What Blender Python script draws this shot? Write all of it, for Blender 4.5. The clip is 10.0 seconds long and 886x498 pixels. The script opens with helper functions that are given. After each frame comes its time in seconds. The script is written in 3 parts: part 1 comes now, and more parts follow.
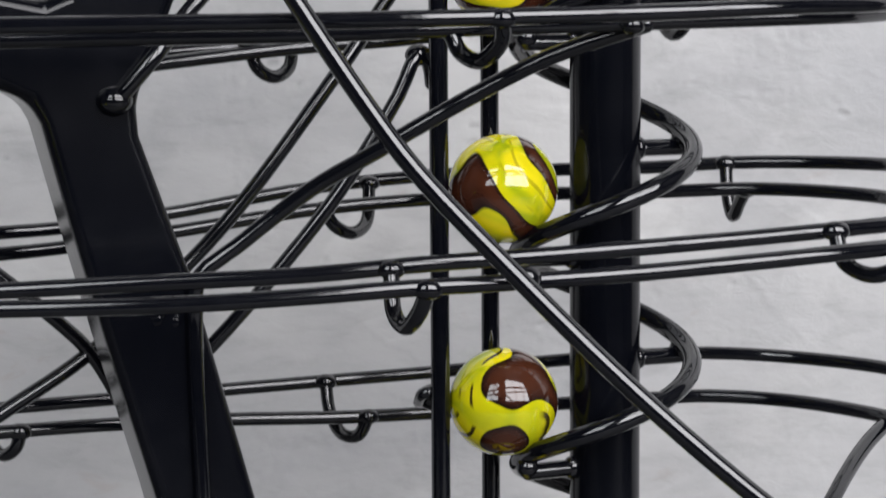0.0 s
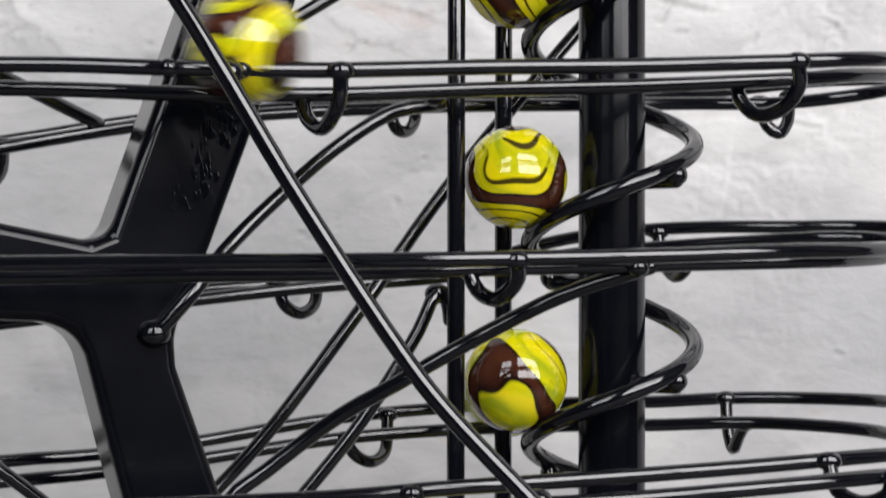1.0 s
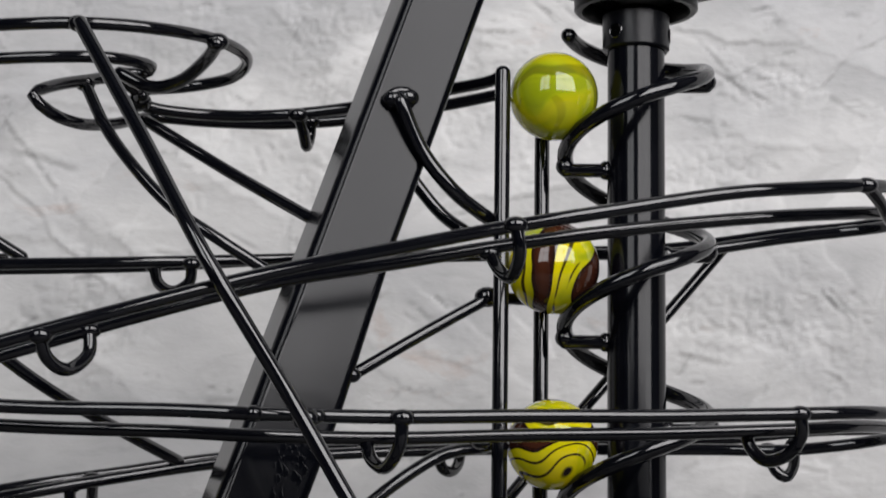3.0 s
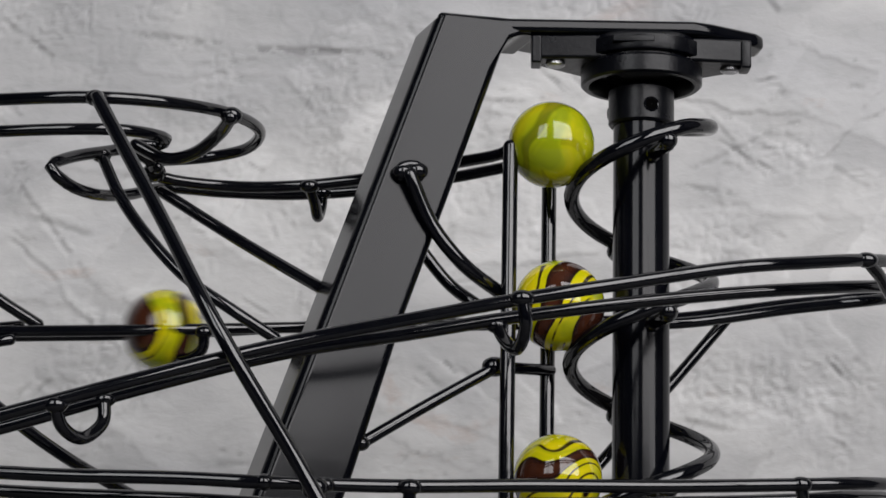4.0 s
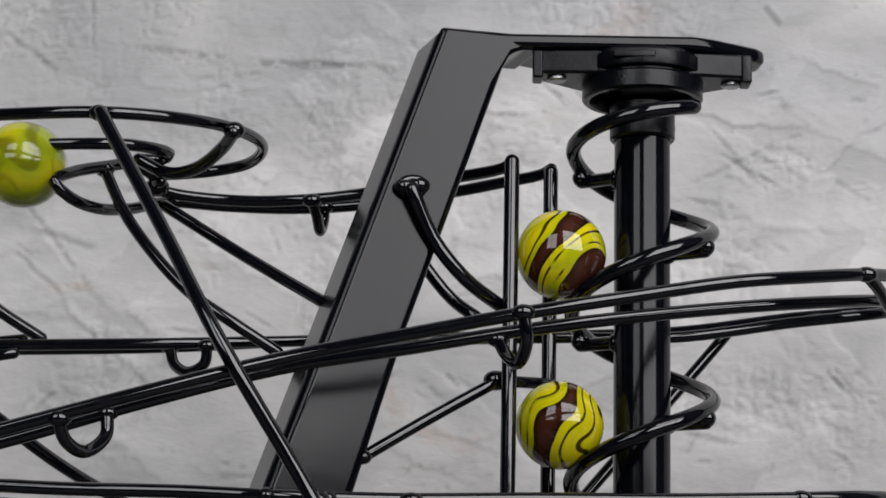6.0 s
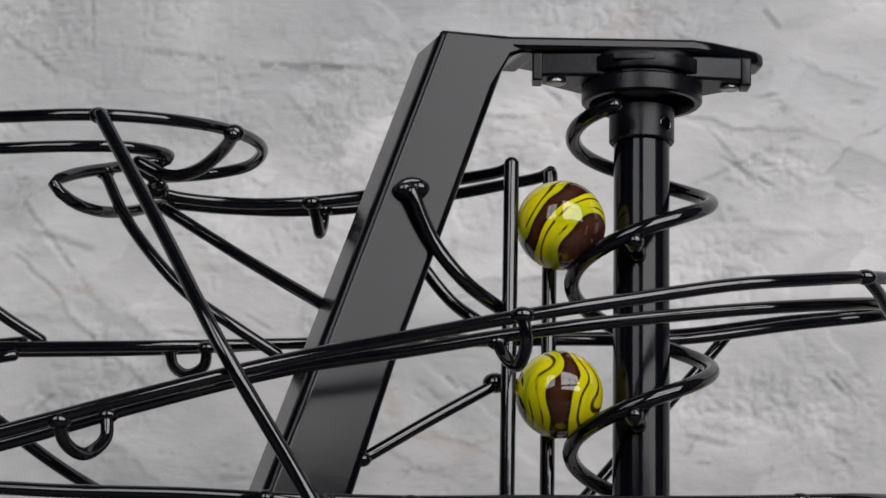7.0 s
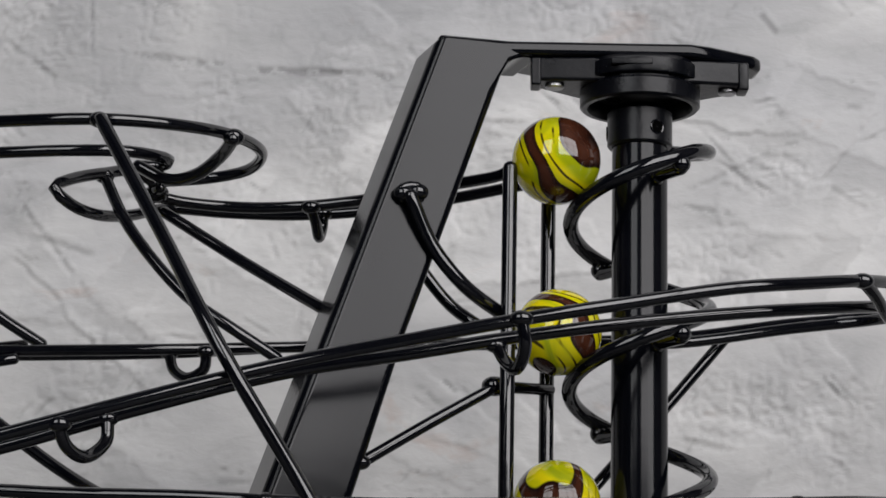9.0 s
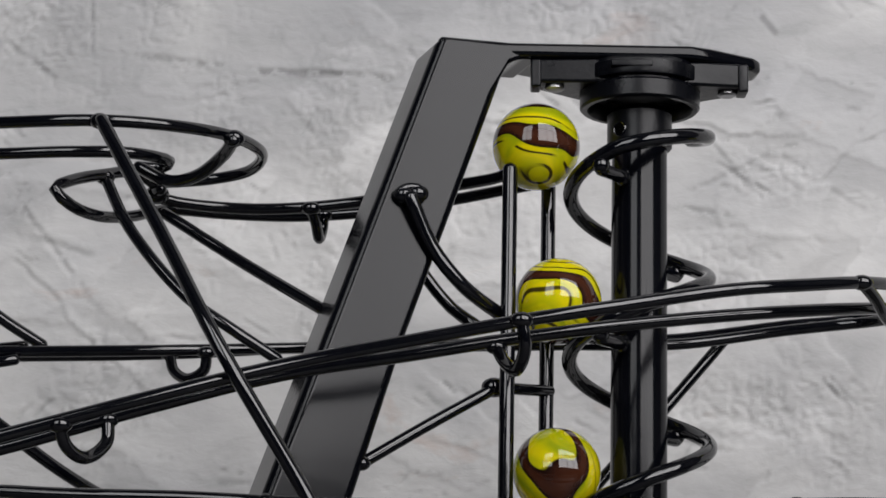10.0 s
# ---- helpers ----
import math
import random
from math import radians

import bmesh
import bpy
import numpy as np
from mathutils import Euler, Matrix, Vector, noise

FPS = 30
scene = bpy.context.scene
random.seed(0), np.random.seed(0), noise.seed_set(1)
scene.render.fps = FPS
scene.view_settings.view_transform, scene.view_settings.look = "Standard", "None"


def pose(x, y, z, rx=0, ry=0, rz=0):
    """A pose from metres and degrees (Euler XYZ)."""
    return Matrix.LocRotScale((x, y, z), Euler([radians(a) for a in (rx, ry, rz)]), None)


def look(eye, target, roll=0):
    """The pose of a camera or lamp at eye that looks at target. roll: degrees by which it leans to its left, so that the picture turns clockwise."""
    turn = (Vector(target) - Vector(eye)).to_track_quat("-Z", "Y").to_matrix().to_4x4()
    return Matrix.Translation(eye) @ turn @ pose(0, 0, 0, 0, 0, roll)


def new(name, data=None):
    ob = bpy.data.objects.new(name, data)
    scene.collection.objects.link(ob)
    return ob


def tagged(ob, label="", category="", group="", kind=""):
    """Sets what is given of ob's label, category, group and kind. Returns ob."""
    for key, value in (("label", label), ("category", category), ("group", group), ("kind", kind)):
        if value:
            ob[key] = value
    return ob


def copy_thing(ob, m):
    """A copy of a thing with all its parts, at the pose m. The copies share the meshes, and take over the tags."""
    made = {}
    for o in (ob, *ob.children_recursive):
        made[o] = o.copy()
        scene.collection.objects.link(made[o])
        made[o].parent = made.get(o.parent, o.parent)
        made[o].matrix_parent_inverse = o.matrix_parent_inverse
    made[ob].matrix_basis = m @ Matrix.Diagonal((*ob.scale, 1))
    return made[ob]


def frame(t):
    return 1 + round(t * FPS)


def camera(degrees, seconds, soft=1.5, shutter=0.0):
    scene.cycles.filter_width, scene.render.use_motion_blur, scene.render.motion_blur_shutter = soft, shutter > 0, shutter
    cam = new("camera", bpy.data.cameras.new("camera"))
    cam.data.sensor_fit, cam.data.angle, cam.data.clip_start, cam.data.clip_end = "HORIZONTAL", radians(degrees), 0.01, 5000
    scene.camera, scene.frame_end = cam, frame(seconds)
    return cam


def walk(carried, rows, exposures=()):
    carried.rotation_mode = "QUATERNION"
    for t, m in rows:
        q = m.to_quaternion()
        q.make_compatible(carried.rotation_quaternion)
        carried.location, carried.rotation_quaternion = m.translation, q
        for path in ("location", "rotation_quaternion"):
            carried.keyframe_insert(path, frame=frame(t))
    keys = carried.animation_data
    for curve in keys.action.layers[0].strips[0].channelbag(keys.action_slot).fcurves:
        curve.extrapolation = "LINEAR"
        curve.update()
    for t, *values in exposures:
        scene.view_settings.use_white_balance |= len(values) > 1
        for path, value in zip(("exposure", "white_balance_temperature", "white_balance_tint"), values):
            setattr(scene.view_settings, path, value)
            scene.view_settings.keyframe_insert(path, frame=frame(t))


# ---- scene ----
M = 0.001

# ---- camera ----
cam = camera(23.74, 10.0, soft=1.6, shutter=0.25)
PATH = [
    (0, (-26.8, -326.8, 233.7), (-24.9, 71.2, 193.7), -0.37),
    (0.5, (-28.0, -336.8, 233.6), (-26.1, 62.8, 216.1), -0.04),
    (1, (-29.2, -348.0, 233.3), (-27.7, 51.9, 239.1), 0.10),
    (1.5, (-29.8, -356.5, 232.3), (-29.1, 42.5, 261.6), 0.30),
    (2, (-30.6, -364.7, 231.6), (-30.9, 32.8, 275.9), 0.40),
    (2.5, (-32.2, -374.9, 231.5), (-33.0, 21.4, 286.1), 0.67),
    (3, (-35.0, -394.0, 229.9), (-36.7, -0.2, 299.8), 0.82),
    (3.2, (-36.3, -399.3, 229.7), (-37.7, -6.3, 304.2), 0.93),
    (3.5, (-35.6, -401.2, 230.6), (-38.1, -8.9, 308.9), 1.05),
    (4.5, (-33.9, -403.0, 232.0), (-38.6, -11.2, 312.2), 1.18),
    (5, (-34.1, -403.6, 232.0), (-38.8, -12.1, 313.2), 1.20),
    (5.5, (-34.0, -403.7, 231.9), (-38.8, -12.2, 313.7), 1.20),
    (7, (-34.1, -404.1, 232.0), (-38.7, -12.7, 314.3), 1.22),
    (7.5, (-34.2, -404.8, 231.7), (-38.7, -13.5, 314.5), 1.24),
    (8, (-34.3, -405.2, 231.6), (-38.6, -14.0, 314.6), 1.22),
    (9, (-34.5, -405.6, 231.5), (-38.5, -14.3, 314.7), 1.20),
    (10, (-34.6, -406.3, 231.6), (-38.5, -15.1, 314.8), 1.24),
]


def mm(p):
    return Vector(p) * M


walk(cam, [(t, look(mm(eye), mm(target), roll)) for t, eye, target, roll in PATH], [(0, 0.46, 6350, 10), (1.0, 0.44, 6500, 10), (1.5, 0.29, 6500, 10), (2.0, 0.11, 6500, 10), (2.5, -0.01, 6500, 10), (3.0, -0.21, 6500, 10), (4.5, -0.43, 6500, 10), (10, -0.43, 6500, 10)])

# ---- light ----
world = bpy.data.worlds.new("room_air")
scene.world = world
world.use_nodes = True
world.node_tree.nodes["Background"].inputs[0].default_value = (0.8, 0.85, 0.9, 1)
world.node_tree.nodes["Background"].inputs[1].default_value = 0.05


def window_light(name, eye, target, sx, sz, watts, tint):
    lamp = bpy.data.lights.new(name, "AREA")
    lamp.shape, lamp.size, lamp.size_y, lamp.energy, lamp.color = "RECTANGLE", sx, sz, watts, tint
    ob = new(name, lamp)
    ob.matrix_world = look(eye, target)
    return ob


window_light("window_daylight", (0.795, -1.19, 1.14), (0.795, 0.0, 1.14), 1.53, 1.5, 45, (1.0, 0.978, 0.992))
window_light("window_daylight", (-0.625, -1.19, 0.97), (-0.625, 0.0, 0.97), 0.65, 1.06, 9.5, (0.97, 0.98, 1.0))


# ---- materials ----
def material(name, colour, rough, metal=0.0):
    mat = bpy.data.materials.new(name)
    mat.use_nodes = True
    nt = mat.node_tree
    bsdf = nt.nodes["Principled BSDF"]
    bsdf.inputs["Base Color"].default_value = (*colour, 1)
    bsdf.inputs["Roughness"].default_value = rough
    bsdf.inputs["Metallic"].default_value = metal
    return mat, nt, bsdf


def node(nt, kind, **values):
    n = nt.nodes.new(kind)
    for key, value in values.items():
        n.inputs[key.replace("_", " ")].default_value = value
    return n


def ramp(nt, stops, interpolation="LINEAR"):
    n = nt.nodes.new("ShaderNodeValToRGB")
    n.color_ramp.interpolation = interpolation
    while len(n.color_ramp.elements) < len(stops):
        n.color_ramp.elements.new(0.5)
    for e, (p, c) in zip(n.color_ramp.elements, stops):
        e.position, e.color = p, (*c, 1) if len(c) == 3 else c
    return n


def black_enamel(name, scale, bump, rough=(0.05, 0.14), ior=1.5):
    """Glossy black enamel over steel, with slightly uneven flow and dust."""
    mat, nt, bsdf = material(name, (0.002, 0.002, 0.003), 0.1)
    bsdf.inputs["IOR"].default_value = ior
    co = nt.nodes.new("ShaderNodeTexCoord")
    fine = node(nt, "ShaderNodeTexNoise", Scale=scale, Detail=4.0)
    wide = node(nt, "ShaderNodeTexNoise", Scale=scale * 0.12, Detail=3.0)
    nt.links.new(co.outputs["Object"], fine.inputs["Vector"])
    nt.links.new(co.outputs["Object"], wide.inputs["Vector"])
    r = ramp(nt, [(0.35, (rough[0],) * 3), (0.7, (rough[1],) * 3)])
    nt.links.new(wide.outputs["Fac"], r.inputs["Fac"])
    nt.links.new(r.outputs["Color"], bsdf.inputs["Roughness"])
    tone = ramp(nt, [(0.45, (0.002, 0.0024, 0.0042)), (0.8, (0.004, 0.0044, 0.0065))])
    nt.links.new(fine.outputs["Fac"], tone.inputs["Fac"])
    nt.links.new(tone.outputs["Color"], bsdf.inputs["Base Color"])
    b = node(nt, "ShaderNodeBump", Strength=bump, Distance=0.0004)
    nt.links.new(fine.outputs["Fac"], b.inputs["Height"])
    nt.links.new(b.outputs["Normal"], bsdf.inputs["Normal"])
    return mat


WIRE = black_enamel("black_enamelled_wire", 300, 0.05, (0.05, 0.12), ior=1.7)
FRAME = black_enamel("black_enamelled_plate", 160, 0.04, (0.11, 0.19), ior=1.37)
CAST = black_enamel("black_satin_casting", 1100, 0.14, (0.27, 0.38), ior=1.36)
STEEL, _, _ = material("bright_steel", (0.45, 0.45, 0.46), 0.4, 1.0)
# flat black without gloss, paints the shade inside the grub screw holes
DARK, _, dark_bsdf = material("painted_hole_shade", (0.002, 0.002, 0.002), 0.9)
dark_bsdf.inputs["Specular IOR Level"].default_value = 0.0


def plaster():
    """Light grey plaster: uneven thin and thick coats, darker scratches and pits, a few rusty stains, fine grit."""
    mat, nt, bsdf = material("trowelled_grey_plaster", (0.5, 0.5, 0.5), 0.5)
    co = nt.nodes.new("ShaderNodeTexCoord")

    def layer(turn, stretch, scale, detail, rough, distortion):
        m = nt.nodes.new("ShaderNodeMapping")
        m.inputs["Rotation"].default_value = (0, radians(turn), 0)
        m.inputs["Scale"].default_value = (1, 1, stretch)
        nt.links.new(co.outputs["Object"], m.inputs["Vector"])
        n = node(nt, "ShaderNodeTexNoise", Scale=scale, Detail=detail, Roughness=rough, Distortion=distortion)
        nt.links.new(m.outputs["Vector"], n.inputs["Vector"])
        return n.outputs["Fac"]

    def shaped(fac, stops):
        r = ramp(nt, [(p, (v,) * 3) for p, v in stops])
        nt.links.new(fac, r.inputs["Fac"])
        return r.outputs["Color"]

    def times(one, two):
        m = nt.nodes.new("ShaderNodeMixRGB")
        m.blend_type, m.inputs[0].default_value = "MULTIPLY", 1.0
        nt.links.new(one, m.inputs[1])
        nt.links.new(two, m.inputs[2])
        return m.outputs["Color"]

    def stored(name):
        a = nt.nodes.new("ShaderNodeAttribute")
        a.attribute_name = name
        return a.outputs["Fac"]

    base = ramp(nt, [(0.32, (0.405, 0.405, 0.412)), (0.5, (0.463, 0.461, 0.461)), (0.61, (0.575, 0.57, 0.562))])
    nt.links.new(layer(0, 1.3, 11.0, 4.0, 0.55, 0.3), base.inputs["Fac"])
    smear = shaped(layer(-36, 2.6, 46.0, 5.0, 0.6, 0.6), [(0.33, 0.90), (0.47, 1.0), (0.68, 1.05)])
    comb = shaped(layer(40, 3.4, 60.0, 4.0, 0.6, 0.4), [(0.30, 0.92), (0.45, 1.0), (0.7, 1.03)])
    stain = ramp(nt, [(0.655, (1, 1, 1)), (0.75, (0.93, 0.84, 0.80))])
    nt.links.new(layer(12, 2.0, 30.0, 5.0, 0.6, 0.5), stain.inputs["Fac"])
    coat = shaped(stored("coat"), [(0.0, 0.955), (1.0, 1.13)])
    # darker colour along the scratches and in some pits
    groove_tone = shaped(stored("groove_dark"), [(0.0, 1.0), (0.5, 0.80), (1.0, 0.58)])
    colour = times(times(times(times(base.outputs["Color"], smear), comb), stain.outputs["Color"]), times(coat, groove_tone))
    nt.links.new(colour, bsdf.inputs["Base Color"])
    grain = node(nt, "ShaderNodeBump", Strength=0.25, Distance=0.0007)
    nt.links.new(layer(-30, 1.8, 170.0, 4.0, 0.6, 0.4), grain.inputs["Height"])
    fine = node(nt, "ShaderNodeBump", Strength=0.08, Distance=0.0005)
    nt.links.new(layer(0, 1.0, 420.0, 5.0, 0.7, 0.0), fine.inputs["Height"])
    nt.links.new(grain.outputs["Normal"], fine.inputs["Normal"])
    nt.links.new(fine.outputs["Normal"], bsdf.inputs["Normal"])
    return mat


PLASTER = plaster()


def painted(name, colour):
    mat, nt, bsdf = material(name, colour, 0.6)
    n = node(nt, "ShaderNodeTexNoise", Scale=60.0, Detail=4.0)
    b = node(nt, "ShaderNodeBump", Strength=0.15, Distance=0.002)
    nt.links.new(n.outputs["Fac"], b.inputs["Height"])
    nt.links.new(b.outputs["Normal"], bsdf.inputs["Normal"])
    return mat


WALL = painted("dark_grey_wall_paint", (0.032, 0.032, 0.034))
TABLE = painted("grey_tabletop", (0.07, 0.07, 0.07))
TRIM = painted("white_window_paint", (0.75, 0.75, 0.74))


def swirled_glass(name, seed, cover, fold, vein=0.85, olive=False):
    """Opaque yellow glass with folded dark brown ribbons. cover: how much is brown; fold: how strongly the ribbons bend."""
    mat, nt, bsdf = material(name, (0.6, 0.55, 0.02), 0.07)
    co = nt.nodes.new("ShaderNodeTexCoord")
    shift = nt.nodes.new("ShaderNodeVectorMath")
    shift.operation = "ADD"
    nt.links.new(co.outputs["Object"], shift.inputs[0])
    shift.inputs[1].default_value = (0.31 * seed, 0.17 * seed, 0.23 * seed)
    warp = node(nt, "ShaderNodeTexNoise", Scale=66.0, Detail=0.6, Roughness=0.4)
    nt.links.new(shift.outputs["Vector"], warp.inputs["Vector"])
    bent = nt.nodes.new("ShaderNodeVectorMath")
    bent.operation = "MULTIPLY_ADD"
    nt.links.new(warp.outputs["Color"], bent.inputs[0])
    bent.inputs[1].default_value = (fold, fold, fold)
    nt.links.new(shift.outputs["Vector"], bent.inputs[2])
    ribbon = node(nt, "ShaderNodeTexWave", Scale=25.0, Distortion=0.0)
    ribbon.bands_direction = "DIAGONAL"
    nt.links.new(bent.outputs["Vector"], ribbon.inputs["Vector"])
    tone = node(nt, "ShaderNodeTexNoise", Scale=90.0, Detail=2.0, Distortion=0.6)
    nt.links.new(bent.outputs["Vector"], tone.inputs["Vector"])
    yellow = ramp(nt, [(0.36, (0.36, 0.41, 0.006)), (0.47, (0.60, 0.57, 0.004)), (0.62, (0.78, 0.66, 0.004))])
    # yellow-green glass, darkened in its colour for the shade under the top plate
    if olive:
        yellow = ramp(nt, [(0.36, (0.30, 0.36, 0.008)), (0.5, (0.42, 0.45, 0.008)), (0.64, (0.53, 0.50, 0.008))])
    nt.links.new(tone.outputs["Fac"], yellow.inputs["Fac"])
    brown = ramp(nt, [(0.0, (0.062, 0.019, 0.009)), (cover * 0.5, (0.038, 0.012, 0.007)), (cover * 0.9, (0.012, 0.005, 0.004)), (1.0, (0.02, 0.008, 0.005))])
    nt.links.new(ribbon.outputs["Fac"], brown.inputs["Fac"])
    full = 1.0 if cover > 0.03 else 0.45
    where = ramp(nt, [(0.0, (full,) * 3), (cover, (full,) * 3), (cover + 0.05, (0, 0, 0)), (0.70, (0, 0, 0)), (0.74, (vein,) * 3), (0.84, (vein,) * 3), (0.88, (0, 0, 0))])
    nt.links.new(ribbon.outputs["Fac"], where.inputs["Fac"])
    some = ramp(nt, [(0.44, (0, 0, 0)), (0.5, (1, 1, 1))])
    nt.links.new(tone.outputs["Fac"], some.inputs["Fac"])
    broad = ramp(nt, [(0.5, (1, 1, 1)), (0.55, (0, 0, 0))])
    nt.links.new(ribbon.outputs["Fac"], broad.inputs["Fac"])
    either = nt.nodes.new("ShaderNodeMixRGB")
    either.blend_type, either.inputs[0].default_value = "LIGHTEN", 1.0
    nt.links.new(broad.outputs["Color"], either.inputs[1])
    nt.links.new(some.outputs["Color"], either.inputs[2])
    mask = nt.nodes.new("ShaderNodeMixRGB")
    mask.blend_type, mask.inputs[0].default_value = "MULTIPLY", 1.0
    nt.links.new(where.outputs["Color"], mask.inputs[1])
    nt.links.new(either.outputs["Color"], mask.inputs[2])
    mix = nt.nodes.new("ShaderNodeMixRGB")
    nt.links.new(mask.outputs["Color"], mix.inputs[0])
    nt.links.new(yellow.outputs["Color"], mix.inputs[1])
    nt.links.new(brown.outputs["Color"], mix.inputs[2])
    nt.links.new(mix.outputs["Color"], bsdf.inputs["Base Color"])
    bsdf.inputs["Coat Weight"].default_value = 0.5
    bsdf.inputs["Coat Roughness"].default_value = 0.04
    return mat


RICH = [swirled_glass("yellow_brown_swirl_glass", k + 1, 0.15 + 0.07 * (k % 3), 0.040, 0.95 if k % 3 else 0.4) for k in range(6)]
OLIVE = swirled_glass("shaded_olive_glass", 11, 0.02, 0.034, 0.25, olive=True)
PLAIN = swirled_glass("plain_yellow_glass", 9, 0.02, 0.026, 0.0, olive=True)


# ---- mesh helpers (lengths in millimetres) ----
def mesh_object(name, bm, mat, parent=None, label="", smooth=True):
    for f in bm.faces:
        slim = f.calc_area() < 0.0012 * max(e.calc_length() for e in f.edges)  # strips of a rounded edge
        f.smooth = slim if smooth == "bevels" else bool(smooth)
    me = bpy.data.meshes.new(name)
    bm.to_mesh(me)
    bm.free()
    me.materials.append(mat)
    ob = new(name, me)
    ob.parent = parent
    if label:
        ob["label"] = label
    return ob


def part(name, bm, mat, parent, label="", smooth=True):
    return mesh_object(name, bm, mat, parent, label, smooth)


def glide(points, step):
    """A smooth line through the points, Catmull-Rom, sampled about every step."""
    pts = [Vector(p) for p in points]
    if len(pts) == 2:
        n = max(2, int((pts[1] - pts[0]).length / 25))
        return [pts[0].lerp(pts[1], k / n) for k in range(n + 1)]
    ext = [pts[0] * 2 - pts[1], *pts, pts[-1] * 2 - pts[-2]]
    out = []
    for a, b, c, d in zip(ext, ext[1:], ext[2:], ext[3:]):
        n = max(2, int((c - b).length / step))
        ta, tb, tc = (max((b - a).length, 1e-6) ** 0.5, max((c - b).length, 1e-6) ** 0.5, max((d - c).length, 1e-6) ** 0.5)
        m1 = (b - a) / ta - (c - a) / (ta + tb) + (c - b) / tb
        m2 = (c - b) / tb - (d - b) / (tb + tc) + (d - c) / tc
        m1, m2 = m1 * tb, m2 * tb
        for k in range(n):
            u = k / n
            out.append((2 * u**3 - 3 * u**2 + 1) * b + (u**3 - 2 * u**2 + u) * m1 + (3 * u**2 - 2 * u**3) * c + (u**3 - u**2) * m2)
    return out + [pts[-1]]


def tube(points, r=1.5, step=2.2, sides=14, raw=False):
    """A round wire along the points with rounded ends, as a bmesh in metres."""
    line = [Vector(p) for p in points] if raw else glide(points, step)
    bm = bmesh.new()
    rings = []
    ahead = (line[1] - line[0]).normalized()
    side = ahead.orthogonal().normalized()
    head, tail = line[0], line[-1]
    stations = [(head - ahead * r * 0.75, r * 0.45, 0), (head - ahead * r * 0.4, r * 0.85, 0)]
    stations += [(p, r, k) for k, p in enumerate(line)]
    back = (line[-1] - line[-2]).normalized()
    last = len(line) - 1
    stations += [(tail + back * r * 0.4, r * 0.85, last), (tail + back * r * 0.75, r * 0.45, last)]
    for p, rr, k in stations:
        a = line[min(k + 1, last)] - line[max(k - 1, 0)]
        a.normalize()
        side = (side - a * side.dot(a)).normalized()
        up = a.cross(side)
        rings.append([bm.verts.new((p + (side * math.cos(w) + up * math.sin(w)) * rr) * M) for w in (2 * math.pi * j / sides for j in range(sides))])
    for one, two in zip(rings, rings[1:]):
        for j in range(sides):
            bm.faces.new((one[j], one[(j + 1) % sides], two[(j + 1) % sides], two[j]))
    bm.faces.new(rings[0][::-1])
    bm.faces.new(rings[-1])
    return bm


def blob(bm, p, r, squash=(1, 1, 1)):
    """A bead of weld, merged into bm."""
    m = Matrix.Translation(mm(p)) @ Matrix.Diagonal((*(r * M * s for s in squash), 1))
    bmesh.ops.create_uvsphere(bm, u_segments=14, v_segments=9, radius=1.0, matrix=m)
    return bm


def turned(profile, sides=48):
    """A lathe form from (radius, z) pairs."""
    bm = bmesh.new()
    turns = [(math.cos(2 * math.pi * k / sides), math.sin(2 * math.pi * k / sides)) for k in range(sides)]
    rings = [[bm.verts.new((r * c * M, r * s * M, z * M)) for c, s in turns] for r, z in profile]
    for one, two in zip(rings, rings[1:]):
        for j in range(sides):
            bm.faces.new((one[j], one[(j + 1) % sides], two[(j + 1) % sides], two[j]))
    bm.normal_update()
    for e in bm.edges:
        e.smooth = not e.is_manifold or e.calc_face_angle(0) < 0.5
    return bm


def slab(outline, shift, bevel=0.8):
    """A plate: outline points pushed along shift, with rounded edges."""
    bm = bmesh.new()
    one = [bm.verts.new(mm(p)) for p in outline]
    two = [bm.verts.new(mm(Vector(p) + Vector(shift))) for p in outline]
    n = len(one)
    bm.faces.new(one)
    bm.faces.new(two[::-1])
    for k in range(n):
        bm.faces.new((one[k], two[k], two[(k + 1) % n], one[(k + 1) % n]))
    bmesh.ops.recalc_face_normals(bm, faces=bm.faces)
    if bevel:
        sharp = [e for e in bm.edges if e.calc_face_angle(0) > 0.35]
        bmesh.ops.bevel(bm, geom=sharp, offset=bevel * M, segments=4, clamp_overlap=True, affect="EDGES", profile=0.5)
    return bm


def box(a, b, bevel=0.0):
    (x0, y0, z0), (x1, y1, z1) = a, b
    return slab([(x0, y0, z0), (x1, y0, z0), (x1, y0, z1), (x0, y0, z1)], (0, y1 - y0, 0), bevel)


# ---- room ----
def structure(name, bm, mat, label):
    return tagged(mesh_object(name, bm, mat, smooth=False), label, name.split("_")[0], kind="structure")




def value_noise(x, z, size, rng):
    """Smooth noise from 0 to 1 with knots every size millimetres."""
    u, v = x / size, z / size
    i, j = np.floor(u).astype(int), np.floor(v).astype(int)
    a, b = u - i, v - j
    a, b = a * a * (3 - 2 * a), b * b * (3 - 2 * b)
    knots = rng.random((257, 257))
    pick = lambda p, q: knots[p % 257, q % 257]
    return (pick(i, j) * (1 - a) + pick(i + 1, j) * a) * (1 - b) + (pick(i, j + 1) * (1 - a) + pick(i + 1, j + 1) * a) * b


def layered(x, z, size, rng, octaves=4, fall=0.55):
    total, weight, norm = 0.0, 1.0, 0.0
    for k in range(octaves):
        total = total + weight * value_noise(x, z, size / 2**k, rng)
        norm += weight
        weight *= fall
    return total / norm


def step(e0, e1, v):
    w = np.clip((v - e0) / (e1 - e0), 0, 1)
    return w * w * (3 - 2 * w)


